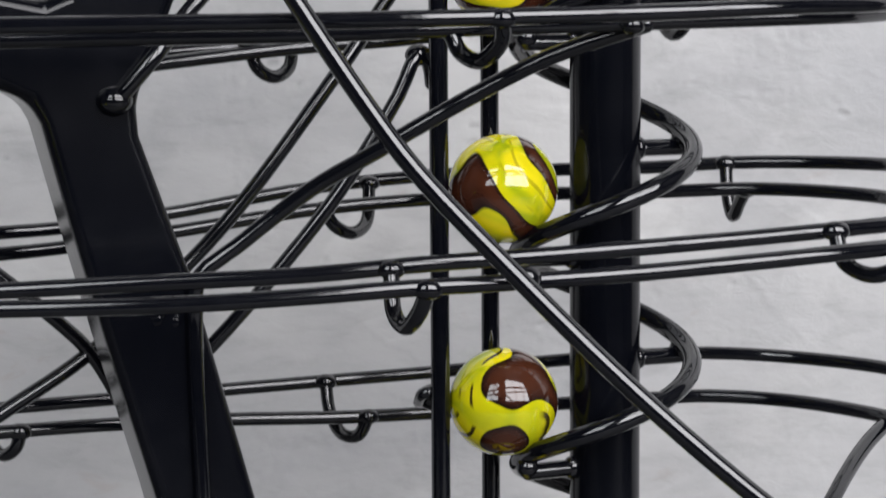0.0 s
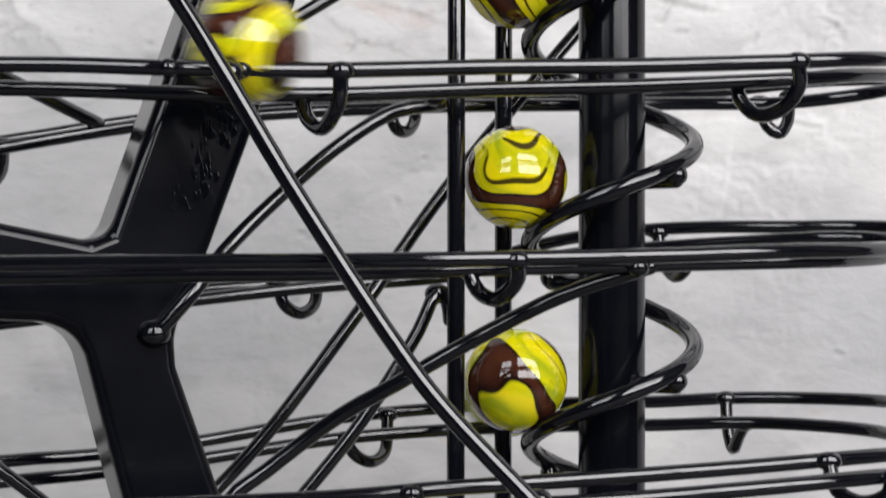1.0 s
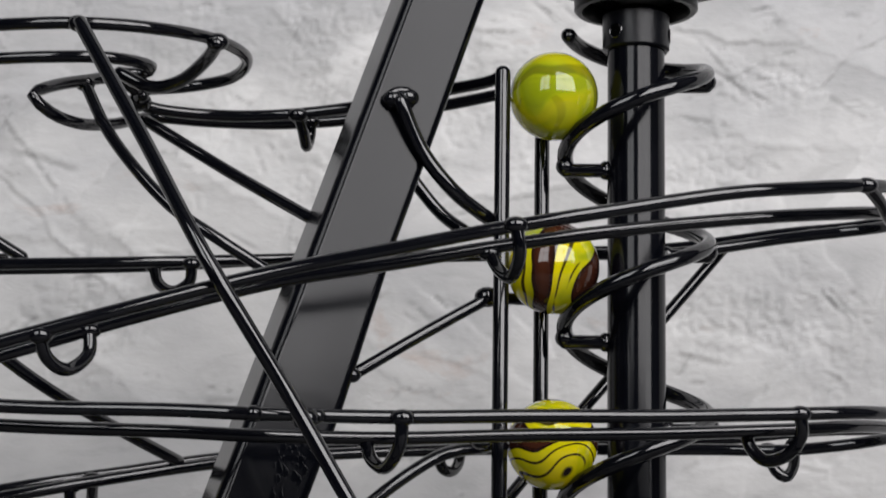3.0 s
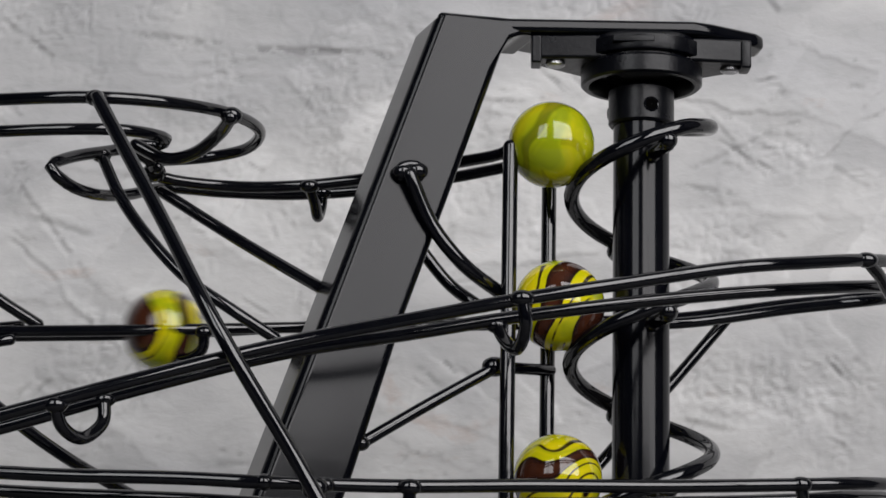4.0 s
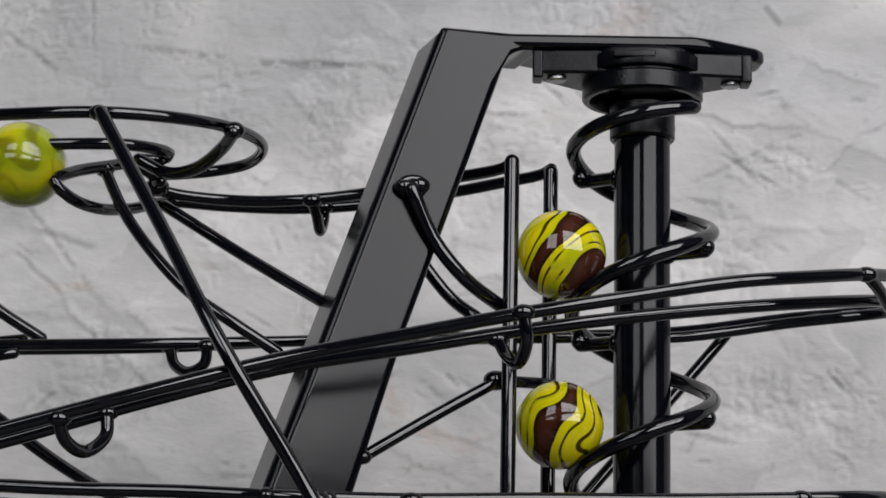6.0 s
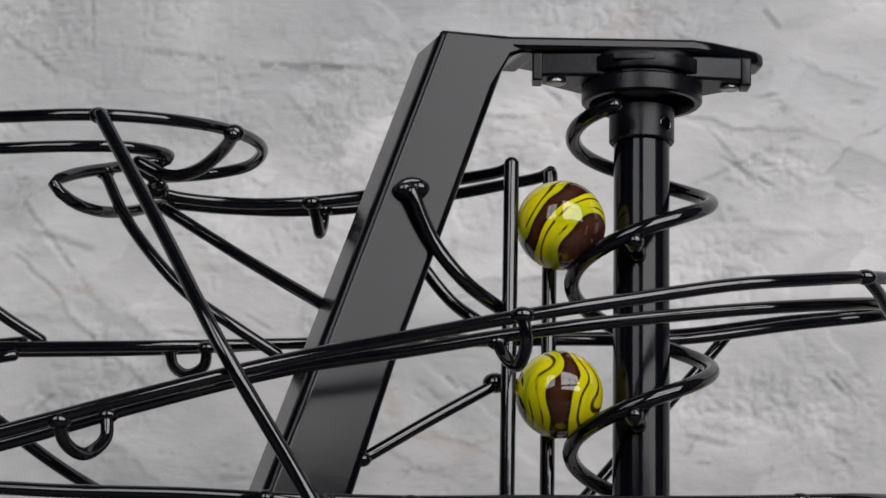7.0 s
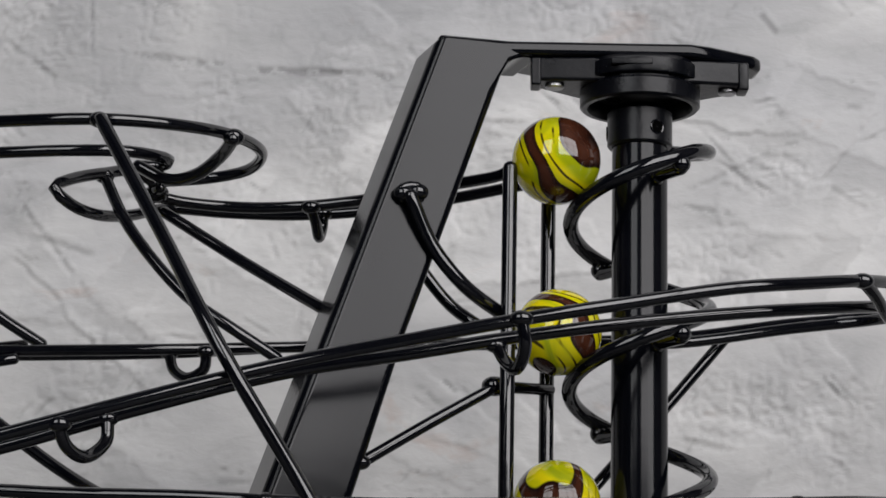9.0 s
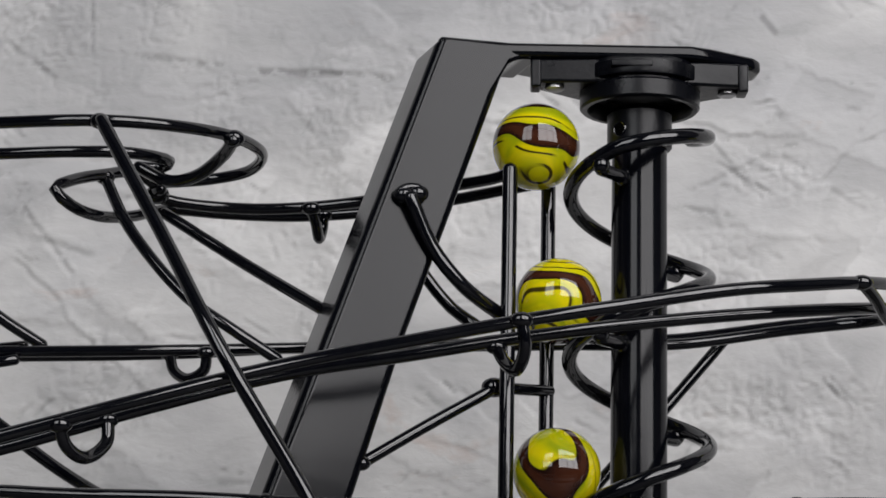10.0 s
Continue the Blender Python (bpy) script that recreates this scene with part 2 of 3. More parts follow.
def build_plaster_wall():
    """Plaster laid on in overlapping trowel strokes, with torn edges, scratches and rough patches."""
    rng = np.random.default_rng(11)
    xs = np.concatenate([np.arange(-1600, -200, 100), np.arange(-200, -172, 4), np.arange(-172, 92, 0.62), np.arange(92, 130, 4), np.arange(130, 1901, 100)])
    zs = np.concatenate([np.arange(-750, 60, 90), np.arange(60, 112, 4), np.arange(112, 436, 0.62), np.arange(436, 500, 4), np.arange(500, 2001, 100)])
    X, Z = np.meshgrid(xs, zs)
    torn = layered(X, Z, 5.0, rng) - 0.5
    ragged = layered(X, Z, 1.9, rng, 3) - 0.5
    high = 0.25 + 0.75 * step(238, 325, Z + 40 * (layered(X, Z, 60, rng, 2) - 0.5))  # rougher work higher up
    high = high * (1 - 0.65 * step(58, 82, X + 30 * torn) * (1 - step(300, 350, Z)))
    H = 0.9 * (layered(X, Z, 46, rng, 3) - 0.5)
    groove_dark = np.zeros_like(H)
    lift = np.zeros_like(H)

    def near(cx, cz, reach):
        i0, i1 = np.searchsorted(xs, (cx - reach, cx + reach))
        j0, j1 = np.searchsorted(zs, (cz - reach, cz + reach))
        return slice(j0, j1), slice(i0, i1)

    def stroke(cx, cz, angle, length, width, height, keep=0.45):
        w = near(cx, cz, 0.75 * length + width)
        ca, sa = math.cos(radians(angle)), math.sin(radians(angle))
        dx, dz = X[w] - cx, Z[w] - cz
        u = dx * ca + dz * sa + 6.0 * torn[w]
        v = -dx * sa + dz * ca + 4.0 * torn[w] + 1.2 * ragged[w] + 0.004 * u * u
        ends = step(-length / 2, -length / 2 + 0.35 * length, u) * (1 - step(length / 2 - 2.0, length / 2, u))
        side = step(-width / 2, width * 0.42, v) * (1 - step(width / 2 - 0.9, width / 2, v))
        m = ends * side * high[w]
        H[w] = H[w] * (1 - keep * m) + height * m
        lift[w] = lift[w] * (1 - 0.7 * m) + m * (0.3 + 0.7 * rng.random())

    def scratch(x0, z0, x1, z1, width, depth, dark):
        cx, cz, length = (x0 + x1) / 2, (z0 + z1) / 2, math.hypot(x1 - x0, z1 - z0)
        w = near(cx, cz, 0.6 * length + 4)
        ca, sa = (x1 - x0) / length, (z1 - z0) / length
        dx, dz = X[w] - cx, Z[w] - cz
        u, v = dx * ca + dz * sa, -dx * sa + dz * ca + 1.6 * torn[w] + 0.7 * ragged[w]
        along = step(-length / 2, -length / 2 + 0.2 * length, u) * (1 - step(length * 0.3, length / 2, u))
        broken = step(-0.16, 0.02, ragged[w] + 0.6 * torn[w])
        m = along * broken * np.exp(-((v / width) ** 2))
        H[w] -= depth * m
        H[w] += 0.45 * depth * along * broken * np.exp(-(((v - 1.7 * width) / width) ** 2))  # burr pushed up beside the cut
        groove_dark[w] = np.maximum(groove_dark[w], dark * m)

    for k in range(240):
        angle = (-38, 8, 48, -15)[rng.integers(4)] + rng.normal(0, 9)
        stroke(rng.uniform(-185, 100), rng.uniform(120, 440), angle + 180 * rng.integers(2), rng.uniform(16, 58), rng.uniform(6, 20), rng.uniform(0.12, 0.5))
    for k in range(150):
        cx, cz = rng.uniform(-175, 92), 120 + 315 * rng.random() ** 0.7
        angle = radians((-38, 4, 52)[rng.integers(3)] + rng.normal(0, 10))
        few = cz < 262
        for j in range(rng.integers(1, 3 if few else 7)):
            reach = rng.uniform(1.5, 4 if few else 11)
            ox, oz = rng.normal(0, 3.0), rng.normal(0, 3.0)
            c, d = math.cos(angle) * reach, math.sin(angle) * reach
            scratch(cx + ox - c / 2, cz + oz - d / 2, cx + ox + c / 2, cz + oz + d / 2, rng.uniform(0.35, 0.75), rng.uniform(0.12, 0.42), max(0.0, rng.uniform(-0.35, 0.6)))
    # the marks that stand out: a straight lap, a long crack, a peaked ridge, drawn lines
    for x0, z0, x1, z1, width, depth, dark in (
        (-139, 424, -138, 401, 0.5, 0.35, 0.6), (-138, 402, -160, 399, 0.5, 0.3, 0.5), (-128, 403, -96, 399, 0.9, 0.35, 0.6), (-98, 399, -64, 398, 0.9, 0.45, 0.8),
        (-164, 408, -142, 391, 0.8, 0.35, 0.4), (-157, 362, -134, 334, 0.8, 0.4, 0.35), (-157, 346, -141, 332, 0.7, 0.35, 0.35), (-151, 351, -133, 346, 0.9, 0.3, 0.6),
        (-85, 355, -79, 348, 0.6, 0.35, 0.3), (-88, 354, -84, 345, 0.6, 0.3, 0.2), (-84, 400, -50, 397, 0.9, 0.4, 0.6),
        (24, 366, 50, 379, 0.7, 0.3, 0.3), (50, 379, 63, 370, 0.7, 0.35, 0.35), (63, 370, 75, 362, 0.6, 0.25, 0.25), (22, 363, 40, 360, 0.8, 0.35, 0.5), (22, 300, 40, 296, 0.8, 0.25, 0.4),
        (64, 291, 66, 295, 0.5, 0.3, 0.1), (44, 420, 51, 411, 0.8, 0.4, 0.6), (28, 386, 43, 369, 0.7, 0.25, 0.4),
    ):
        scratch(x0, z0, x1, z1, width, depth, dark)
    pits = np.abs(layered(X, Z, 4.4, rng, 3, 0.6) - 0.5) * 2
    where = 0.8 * step(0.57, 0.72, layered(X, Z, 34, rng, 3)) * high
    for cx, cz, rx, rz in ((40, 308, 24, 12), (48, 372, 16, 8), (-70, 384, 14, 26), (-52, 392, 12, 14), (-150, 408, 14, 16), (0, 415, 30, 10)):
        where = np.maximum(where, 0.9 * np.exp(-(((X - cx) / rx) ** 2 + ((Z - cz) / rz) ** 2) ** 1.5))
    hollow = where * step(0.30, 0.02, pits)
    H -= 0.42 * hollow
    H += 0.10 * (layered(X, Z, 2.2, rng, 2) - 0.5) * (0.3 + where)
    # some of the pits get a darker colour
    groove_dark = np.maximum(groove_dark, 0.45 * hollow * step(0.45, 0.7, layered(X, Z, 12, rng, 2)))
    rows, cols = X.shape
    co = np.stack([X, 150 - H, Z], -1).reshape(-1, 3)
    n = np.arange(rows * cols).reshape(rows, cols)
    quads = np.stack([n[:-1, :-1], n[:-1, 1:], n[1:, 1:], n[1:, :-1]], -1).reshape(-1, 4)
    base = len(co)
    core = np.array([(x, y, z) for y in (153, 250) for z in (-750, 2000) for x in (-1600, 1900)], float)
    body = np.array([(0, 1, 3, 2), (4, 6, 7, 5), (0, 2, 6, 4), (1, 5, 7, 3), (2, 3, 7, 6), (0, 4, 5, 1)]) + base
    co, quads = np.concatenate([co, core]) * M, np.concatenate([quads, body])
    me = bpy.data.meshes.new("wall_back")
    me.vertices.add(len(co))
    me.vertices.foreach_set("co", co.ravel())
    me.loops.add(quads.size)
    me.loops.foreach_set("vertex_index", quads.ravel().astype(np.int32))
    me.polygons.add(len(quads))
    me.polygons.foreach_set("loop_start", np.arange(0, quads.size, 4, dtype=np.int32))
    smooth = np.ones(len(quads), bool)
    smooth[-6:] = False
    me.polygons.foreach_set("use_smooth", smooth)
    for name, values in (("groove_dark", groove_dark), ("coat", lift)):
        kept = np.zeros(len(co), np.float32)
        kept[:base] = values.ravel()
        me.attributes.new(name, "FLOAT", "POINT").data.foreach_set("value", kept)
    me.update()
    me.validate()
    me.materials.append(PLASTER)
    return tagged(new("wall_back", me), "rough trowelled light grey plaster wall behind the machine", "wall", kind="structure")


build_plaster_wall()
structure("tabletop", box((-700, -700, -30), (700, 148, 0), 4), TABLE, "plain grey tabletop under the wire machine")
structure("floor", box((-1600, -1300, -800), (1900, 250, -750)), WALL, "plain dark floor of the room")
structure("ceiling", box((-1600, -1300, 2000), (1900, 250, 2050)), WALL, "plain dark grey ceiling of the room")
structure("wall_left", box((-1650, -1300, -750), (-1600, 250, 2000)), WALL, "plain dark grey room wall")


def wall_with_opening(name, at, thick, lo, hi, o_lo, o_hi, z_lo, z_hi, other):
    """A wall along x with two window openings."""
    bm = bmesh.new()
    p_lo, p_hi, y_lo, y_hi = other
    full = (-750, 2000)
    for (a0, a1), (z0, z1) in (((lo, o_lo), full), ((o_hi, p_lo), full), ((p_hi, hi), full), ((o_lo, o_hi), (-750, z_lo)), ((o_lo, o_hi), (z_hi, 2000)), ((p_lo, p_hi), (-750, y_lo)), ((p_lo, p_hi), (y_hi, 2000))):
        sub = box((a0, at, z0), (a1, at + thick, z1))
        me = bpy.data.meshes.new("piece")
        sub.to_mesh(me)
        sub.free()
        bm.from_mesh(me)
        bpy.data.meshes.remove(me)
    return structure(name, bm, WALL, "plain dark grey room wall with two window openings")


structure("wall_right", box((1900, -1300, -750), (1950, 250, 2000)), WALL, "plain dark grey room wall")
wall_with_opening("wall_rear", -1260, 80, -1600, 1900, -950, -300, 440, 1500, (30, 1560, 390, 1890))


def window(name, along, at, lo, hi, z0, z1, columns, rows):
    root = tagged(new(name), "white painted window with glazing bars", "window", kind="structure")
    w = 15

    def bar(kind, a0, a1, b0, b1):
        p, q = ((a0, at, b0), (a1, at + 30, b1)) if along == "x" else ((at, a0, b0), (at + 30, a1, b1))
        part(kind, box(p, q, 3), TRIM, root, smooth=False)

    bar("window_frame", lo, lo + w, z0, z1)
    bar("window_frame", hi - w, hi, z0, z1)
    bar("window_frame", lo + w, hi - w, z0, z0 + w)
    bar("window_frame", lo + w, hi - w, z1 - w, z1)
    for k in range(1, columns):
        c = lo + (hi - lo) * k / columns
        bar("glazing_bar", c - w / 2, c + w / 2, z0 + w, z1 - w)
    for k in range(1, rows):
        c = z0 + (z1 - z0) * k / rows
        for j in range(columns):
            a = lo + (hi - lo) * j / columns + w / 2
            bar("glazing_bar", a, lo + (hi - lo) * (j + 1) / columns - w / 2, c - w / 2, c + w / 2)
    return root


window("window_1", "x", -1175, 30, 1560, 390, 1890, 3, 2)
window("window_2", "x", -1175, -950, -300, 440, 1500, 2, 2)

# ---- marble run ----
run = tagged(new("marble_run"), "glossy black welded wire marble run with a screw lift", "marble run")


def rail(points, r=1.19):
    return part("rail", tube(points, r), WIRE, run)


def rod(points, r=1.2):
    return part("support_rod", tube(points, r), WIRE, run)


def hanger(points, r=1.16):
    """A bent wire tie under a pair of rails, welded on with a bead at each end."""
    tie = part("hanger", tube(points, r, step=0.8, sides=12), WIRE, run)
    for p, size in ((points[0], 1.6), (points[-1], 1.5)):
        part("weld_bead", blob(bmesh.new(), p, size, (1.35, 1, 0.9)), WIRE, tie)
    return tie


def weld(p, r=2.0, squash=(1, 1, 1)):
    return part("weld_bead", blob(bmesh.new(), p, r, squash), WIRE, run)

# frame plate: strut, arm and leg in one outline
def strut_point(x, z):
    return (x, -12.6 + 0.27 * (x + 39.7), z)


def build_frame():
    outline = [(-40.0, 357.9), (-20.0, 357.8), (-20.0, 355.1), (-23.8, 355.0), (-26.0, 354.0), (-27.3, 351.6), (-44.9, 298.4), (-53.7, 268.0), (-64.2, 238.1), (-69.4, 224.9), (-69.1, 219.7), (-62.4, 199.8), (-53.4, 165.4)]
    x = outline[-1][0]
    outline += [(x + 43, 2), (x + 25, 2)]
    outline += [(-67.9, 166.3), (-74.6, 190.2), (-79.0, 206.9), (-82.7, 221.6), (-84.3, 224.8), (-88.3, 226.7), (-107.0, 227.4), (-115.3, 245.2), (-95.3, 241.9), (-82.0, 239.2), (-79.2, 240.4)]
    bm = slab([strut_point(*p) for p in outline], (-4.9, 14, 0), 0)
    bm.verts.ensure_lookup_table()
    arm = {bm.verts[k + side] for k in range(1, 5) for side in (0, len(outline))}
    weight = bm.edges.layers.float.new("bevel_weight_edge")
    for e in bm.edges:  # broad rounding on strut and leg, narrow on the thin arm
        if e.calc_face_angle(0) > 0.35:
            e[weight] = 0.45 if arm.intersection(e.verts) else 1.0
    plate = part("frame_plate", bm, FRAME, run, "glossy black steel strut and leg")
    edge = plate.modifiers.new("rounded_edges", "BEVEL")
    edge.width, edge.segments, edge.limit_method = 1.9 * M, 5, "WEIGHT"
    edge.use_clamp_overlap, edge.harden_normals = False, True
    rng = random.Random(5)
    wrinkles = bmesh.new()  # creases in the paint on the face of the strut
    for k in range(70):
        z = rng.uniform(244, 262)
        x, y, z = strut_point(-59.3 + (z - 253) * 0.36 + rng.uniform(-8.5, -3.0), z)
        blob(wrinkles, (x, y + 0.01, z), rng.uniform(0.7, 1.5), (rng.uniform(0.4, 1.0), 0.012, rng.uniform(0.4, 1.0)))
    tagged(part("wrinkled_paint", wrinkles, FRAME, run, "creased black paint"), kind="stuff")
    spatter = bmesh.new()
    for k in range(9):
        x, y, z = strut_point(-66.0 + rng.uniform(-2.0, 1.6), 193.2 + rng.uniform(-1.3, 1.3))
        blob(spatter, (x, y + 0.05, z), rng.uniform(0.5, 1.0), (1.0, 0.25, 1.0))
    tagged(part("weld_spatter", spatter, FRAME, run), kind="stuff")


build_frame()


def build_top():
    top = [(-40.2, -12.4), (-26.0, -8.9), (9.6, -8.9), (13.5, -7.4), (22.8, -1.8), (24.4, 0.4), (24.0, 6), (12, 11), (-20, 8), (-28, 3), (-42, 0.5)]
    bm = slab([(x, y, 355.3) for x, y in top], (0, 0, 2.8), 1.0)
    part("top_plate", bm, FRAME, run, "thin black steel top plate", "bevels")
    body = turned([(6.6, 351.0), (9.9, 350.2), (10.2, 347.6), (10.5, 346.9), (11.5, 346.9), (11.95, 347.3), (12.0, 350.3), (11.7, 350.7), (11.2, 350.8), (11.2, 351.2), (12.5, 351.4), (12.6, 351.7), (12.6, 354.2), (12.1, 354.6), (11.8, 355.2), (0.1, 355.2)])
    bearing = part("bearing", body, CAST, run, "satin black cast flange bearing")
    flange = [(-21.8, -4), (-21.4, -7.6), (-8, -8.3), (8, -7.6), (20, -6.2), (20.6, -3.4), (20.4, -0.5), (8, 8.5), (-8, 8.5), (-21, -2)]
    part("flange", slab([(x, y, 350.4) for x, y in flange], (0, 0, 4.85), 0.6), CAST, bearing, "", "bevels")
    for x in (-21.0, 19.9):  # raised ears around the bolt holes
        part("ear", slab([(x - 1.0, -8.0 + 0.03 * (x + 20), 349.4), (x + 1.0, -8.0 + 0.03 * (x + 20), 349.4), (x + 1.0, -8.0 + 0.03 * (x + 20), 355.0), (x - 1.0, -8.0 + 0.03 * (x + 20), 355.0)], (0, 5, 0), 0.4), CAST, bearing, "", "bevels")
    part("cast_mark", slab([(-6.5, -12.45, 352.6), (1.5, -12.75, 352.6), (1.5, -12.75, 353.9), (-6.5, -12.45, 353.9)], (0, 2.5, 0), 0.2), CAST, bearing, "", "bevels")
    for x in (-8.9, 10.4):  # cast ribs across the front of the flange
        part("rib", slab([(x - 0.5, -8.9 + 0.055 * (x + 20), 350.8), (x + 0.5, -8.9 + 0.055 * (x + 20), 350.8), (x + 0.5, -8.9 + 0.055 * (x + 20), 354.9), (x - 0.5, -8.9 + 0.055 * (x + 20), 354.9)], (0, 3, 0), 0.25), CAST, bearing, "", "bevels")
    for x in (-17.2, 17.2):
        bolt = turned([(0.1, 349.5), (1.5, 349.5), (1.9, 349.8), (1.9, 350.6), (0.1, 350.6)], 24)
        bmesh.ops.translate(bolt, verts=bolt.verts, vec=(x * M, (-3.6 + 0.06 * x) * M, 0))
        part("bolt", bolt, STEEL, bearing, "bright steel bolt head")


build_top()

# upright guide rods of the lift
part("guide_rod", tube([(-25.81, -7, 1), (-25.81, -7, 332.8)], 1.47), WIRE, run)
part("guide_rod", tube([(-17.7, 7.3, 1), (-17.7, 7.3, 334.4)], 1.47), WIRE, run)

# upper level, front
u_near = [(-121.8, -58.0, 269.4), (-111.0, -57.0, 272.6), (-87.4, -54.0, 279.9), (-63.2, -50.0, 287.0), (-44.1, -49.0, 291.2), (-26.8, -49.0, 294.8), (-7.4, -48.0, 298.4), (12.6, -44.0, 302.4), (26.4, -38.0, 304.7), (37.9, -30.0, 306.9), (48.6, -15.0, 309.3), (58.5, 8.0, 311.3), (57.5, 23.0, 311.8), (47.5, 31.0, 311.1)]
u_far = [(-124.2, -48.0, 268.6), (-113.0, -47.0, 271.6), (-88.8, -44.0, 279.5), (-63.9, -41.0, 286.7), (-44.3, -40.0, 290.2), (-26.5, -39.0, 293.6), (-6.6, -38.0, 296.7), (13.9, -34.0, 299.7), (28.0, -28.0, 301.9), (42.0, -18.0, 304.4), (52.0, -1.0, 307.2), (54.5, 14.0, 308.8), (49.0, 23.5, 309.3)]
# upper level, back
rail(u_near + [(34.4, 33.0, 310.0), (11.0, 36.0, 307.1), (-13.0, 36.0, 305.8), (-48.8, 34.0, 304.2), (-67.5, 30.0, 302.7), (-95.0, 24.0, 299.8), (-129.0, 20.0, 298.0), (-142.4, 18.0, 297.4)])
rail(u_far + [(33.5, 27.0, 307.9), (10.1, 28.0, 304.6), (-13.3, 28.0, 304.0), (-48.5, 26.0, 302.5), (-66.9, 22.0, 301.3), (-93.9, 16.0, 299.3), (-127.3, 12.0, 297.7), (-140.4, 10.0, 297.1)])
# middle level, front
m_near = [(-113.3, -44.0, 264.6), (-102.6, -44.0, 264.3), (-81.1, -45.0, 264.1), (-67.6, -46.0, 263.6), (-45.6, -42.0, 263.7), (-22.2, -38.0, 264.6), (1.6, -35.0, 265.2), (25.2, -31.0, 266.3), (37.3, -26.0, 267.2), (49.2, -12.0, 268.2), (58.5, 8.0, 269.0), (56.5, 24.0, 269.3), (48.0, 31.0, 269.5)]
m_far = [(-115.6, -34.0, 262.3), (-104.6, -34.0, 261.9), (-82.4, -35.0, 261.4), (-67.8, -35.0, 260.9), (-46.0, -32.0, 261.0), (-21.9, -28.0, 262.2), (2.6, -25.0, 263.1), (25.9, -21.0, 264.5), (37.7, -14.0, 265.9), (47.5, -1.0, 266.9), (53.0, 12.0, 267.0), (48.5, 21.5, 266.4), (42.0, 24.5, 265.6)]
# middle level, back
rail(m_near + [(40.4, 34.0, 269.5), (18.8, 37.0, 267.5), (-2.8, 38.0, 266.5), (-26.6, 38.0, 266.0), (-59.2, 36.0, 264.3), (-82.1, 30.0, 261.8), (-100.5, 24.0, 258.3), (-115.6, 20.0, 255.6), (-127.8, 18.0, 253.2)])
rail(m_far + [(31.4, 26.0, 264.7), (17.8, 29.0, 264.9), (-3.3, 30.0, 264.7), (-26.7, 30.0, 264.4), (-58.6, 28.0, 262.8), (-81.1, 22.0, 260.2), (-99.1, 16.0, 256.8), (-113.9, 12.0, 253.7), (-125.7, 10.0, 251.3)])
# lower level, front
l_near = [(-99.8, -52.0, 235.2), (-90.5, -51.0, 235.4), (-66.9, -49.0, 235.7), (-42.8, -49.0, 235.9), (-17.5, -48.0, 236.3), (5.9, -44.0, 236.9), (23.2, -38.0, 237.6), (36.5, -30.0, 237.9), (47.4, -12.0, 238.8), (57.0, 8.0, 240.4), (56.0, 24.0, 242.4), (47.5, 31.5, 243.0)]
l_far = [(-102.4, -41.0, 233.3), (-92.7, -40.0, 233.5), (-68.1, -39.0, 233.9), (-43.3, -38.0, 234.2), (-18.4, -37.0, 235.0), (7.1, -33.0, 235.7), (29.5, -26.0, 236.3), (39.4, -16.0, 236.7), (49.0, -1.0, 237.8), (53.5, 12.0, 239.2), (49.5, 21.0, 240.5), (42.0, 24.5, 240.9)]
# lower level, back
rail(l_near + [(35.1, 35.0, 243.0), (20.6, 38.0, 243.0), (9.6, 39.0, 242.5), (-4.5, 39.0, 240.9), (-16.5, 39.0, 237.9), (-27.6, 38.0, 234.8), (-49.6, 36.0, 232.8), (-72.1, 32.0, 231.4), (-88.2, 28.0, 229.7), (-111.7, 24.0, 227.2)])
rail(l_far + [(28.9, 27.0, 240.3), (8.7, 30.0, 239.0), (-5.0, 30.0, 237.8), (-16.8, 30.0, 235.8), (-27.6, 30.0, 233.8), (-50.1, 28.0, 232.0), (-71.1, 24.0, 229.7), (-86.9, 20.0, 227.7), (-109.9, 16.0, 224.9)])
# ring level, back
rail([(54.7, 20.0, 211.5), (50.2, 30.0, 211.7), (39.3, 38.0, 211.7), (26.2, 42.0, 211.5), (10.5, 44.0, 210.6), (-3.4, 44.0, 210.4), (-27.8, 44.0, 209.4), (-49.1, 42.0, 207.4), (-72.2, 36.0, 203.8), (-90.7, 30.0, 201.8), (-99.5, 26.0, 201.5), (-109.9, 22.0, 200.9)])
rail([(51.1, 4.0, 206.1), (47.2, 16.0, 207.2), (33.8, 28.0, 207.7), (24.8, 32.0, 207.6), (9.5, 34.0, 207.0), (-4.1, 34.0, 206.9), (-27.8, 34.0, 206.0), (-46.6, 32.0, 204.6), (-71.0, 26.0, 201.4), (-89.0, 20.0, 199.4), (-97.5, 16.0, 198.9), (-107.7, 12.0, 198.3)])
# front level below
rail([(-94.7, -43.0, 199.6), (-85.5, -43.0, 199.9), (-62.5, -43.0, 200.9), (-43.4, -43.0, 201.8), (-28.1, -42.0, 203.0), (-8.7, -40.0, 204.1), (15.0, -36.0, 205.5), (37.8, -28.0, 206.7), (49.8, -16.0, 206.4)])
rail([(-91.9, -55.0, 198.7), (-83.1, -55.0, 198.9), (-61.1, -55.0, 199.3), (-42.8, -54.0, 200.2), (-30.3, -53.0, 201.0), (-16.9, -52.0, 201.6), (0.4, -50.0, 202.5), (21.2, -46.0, 203.9), (35.2, -40.0, 204.6), (46.4, -30.0, 204.3)])
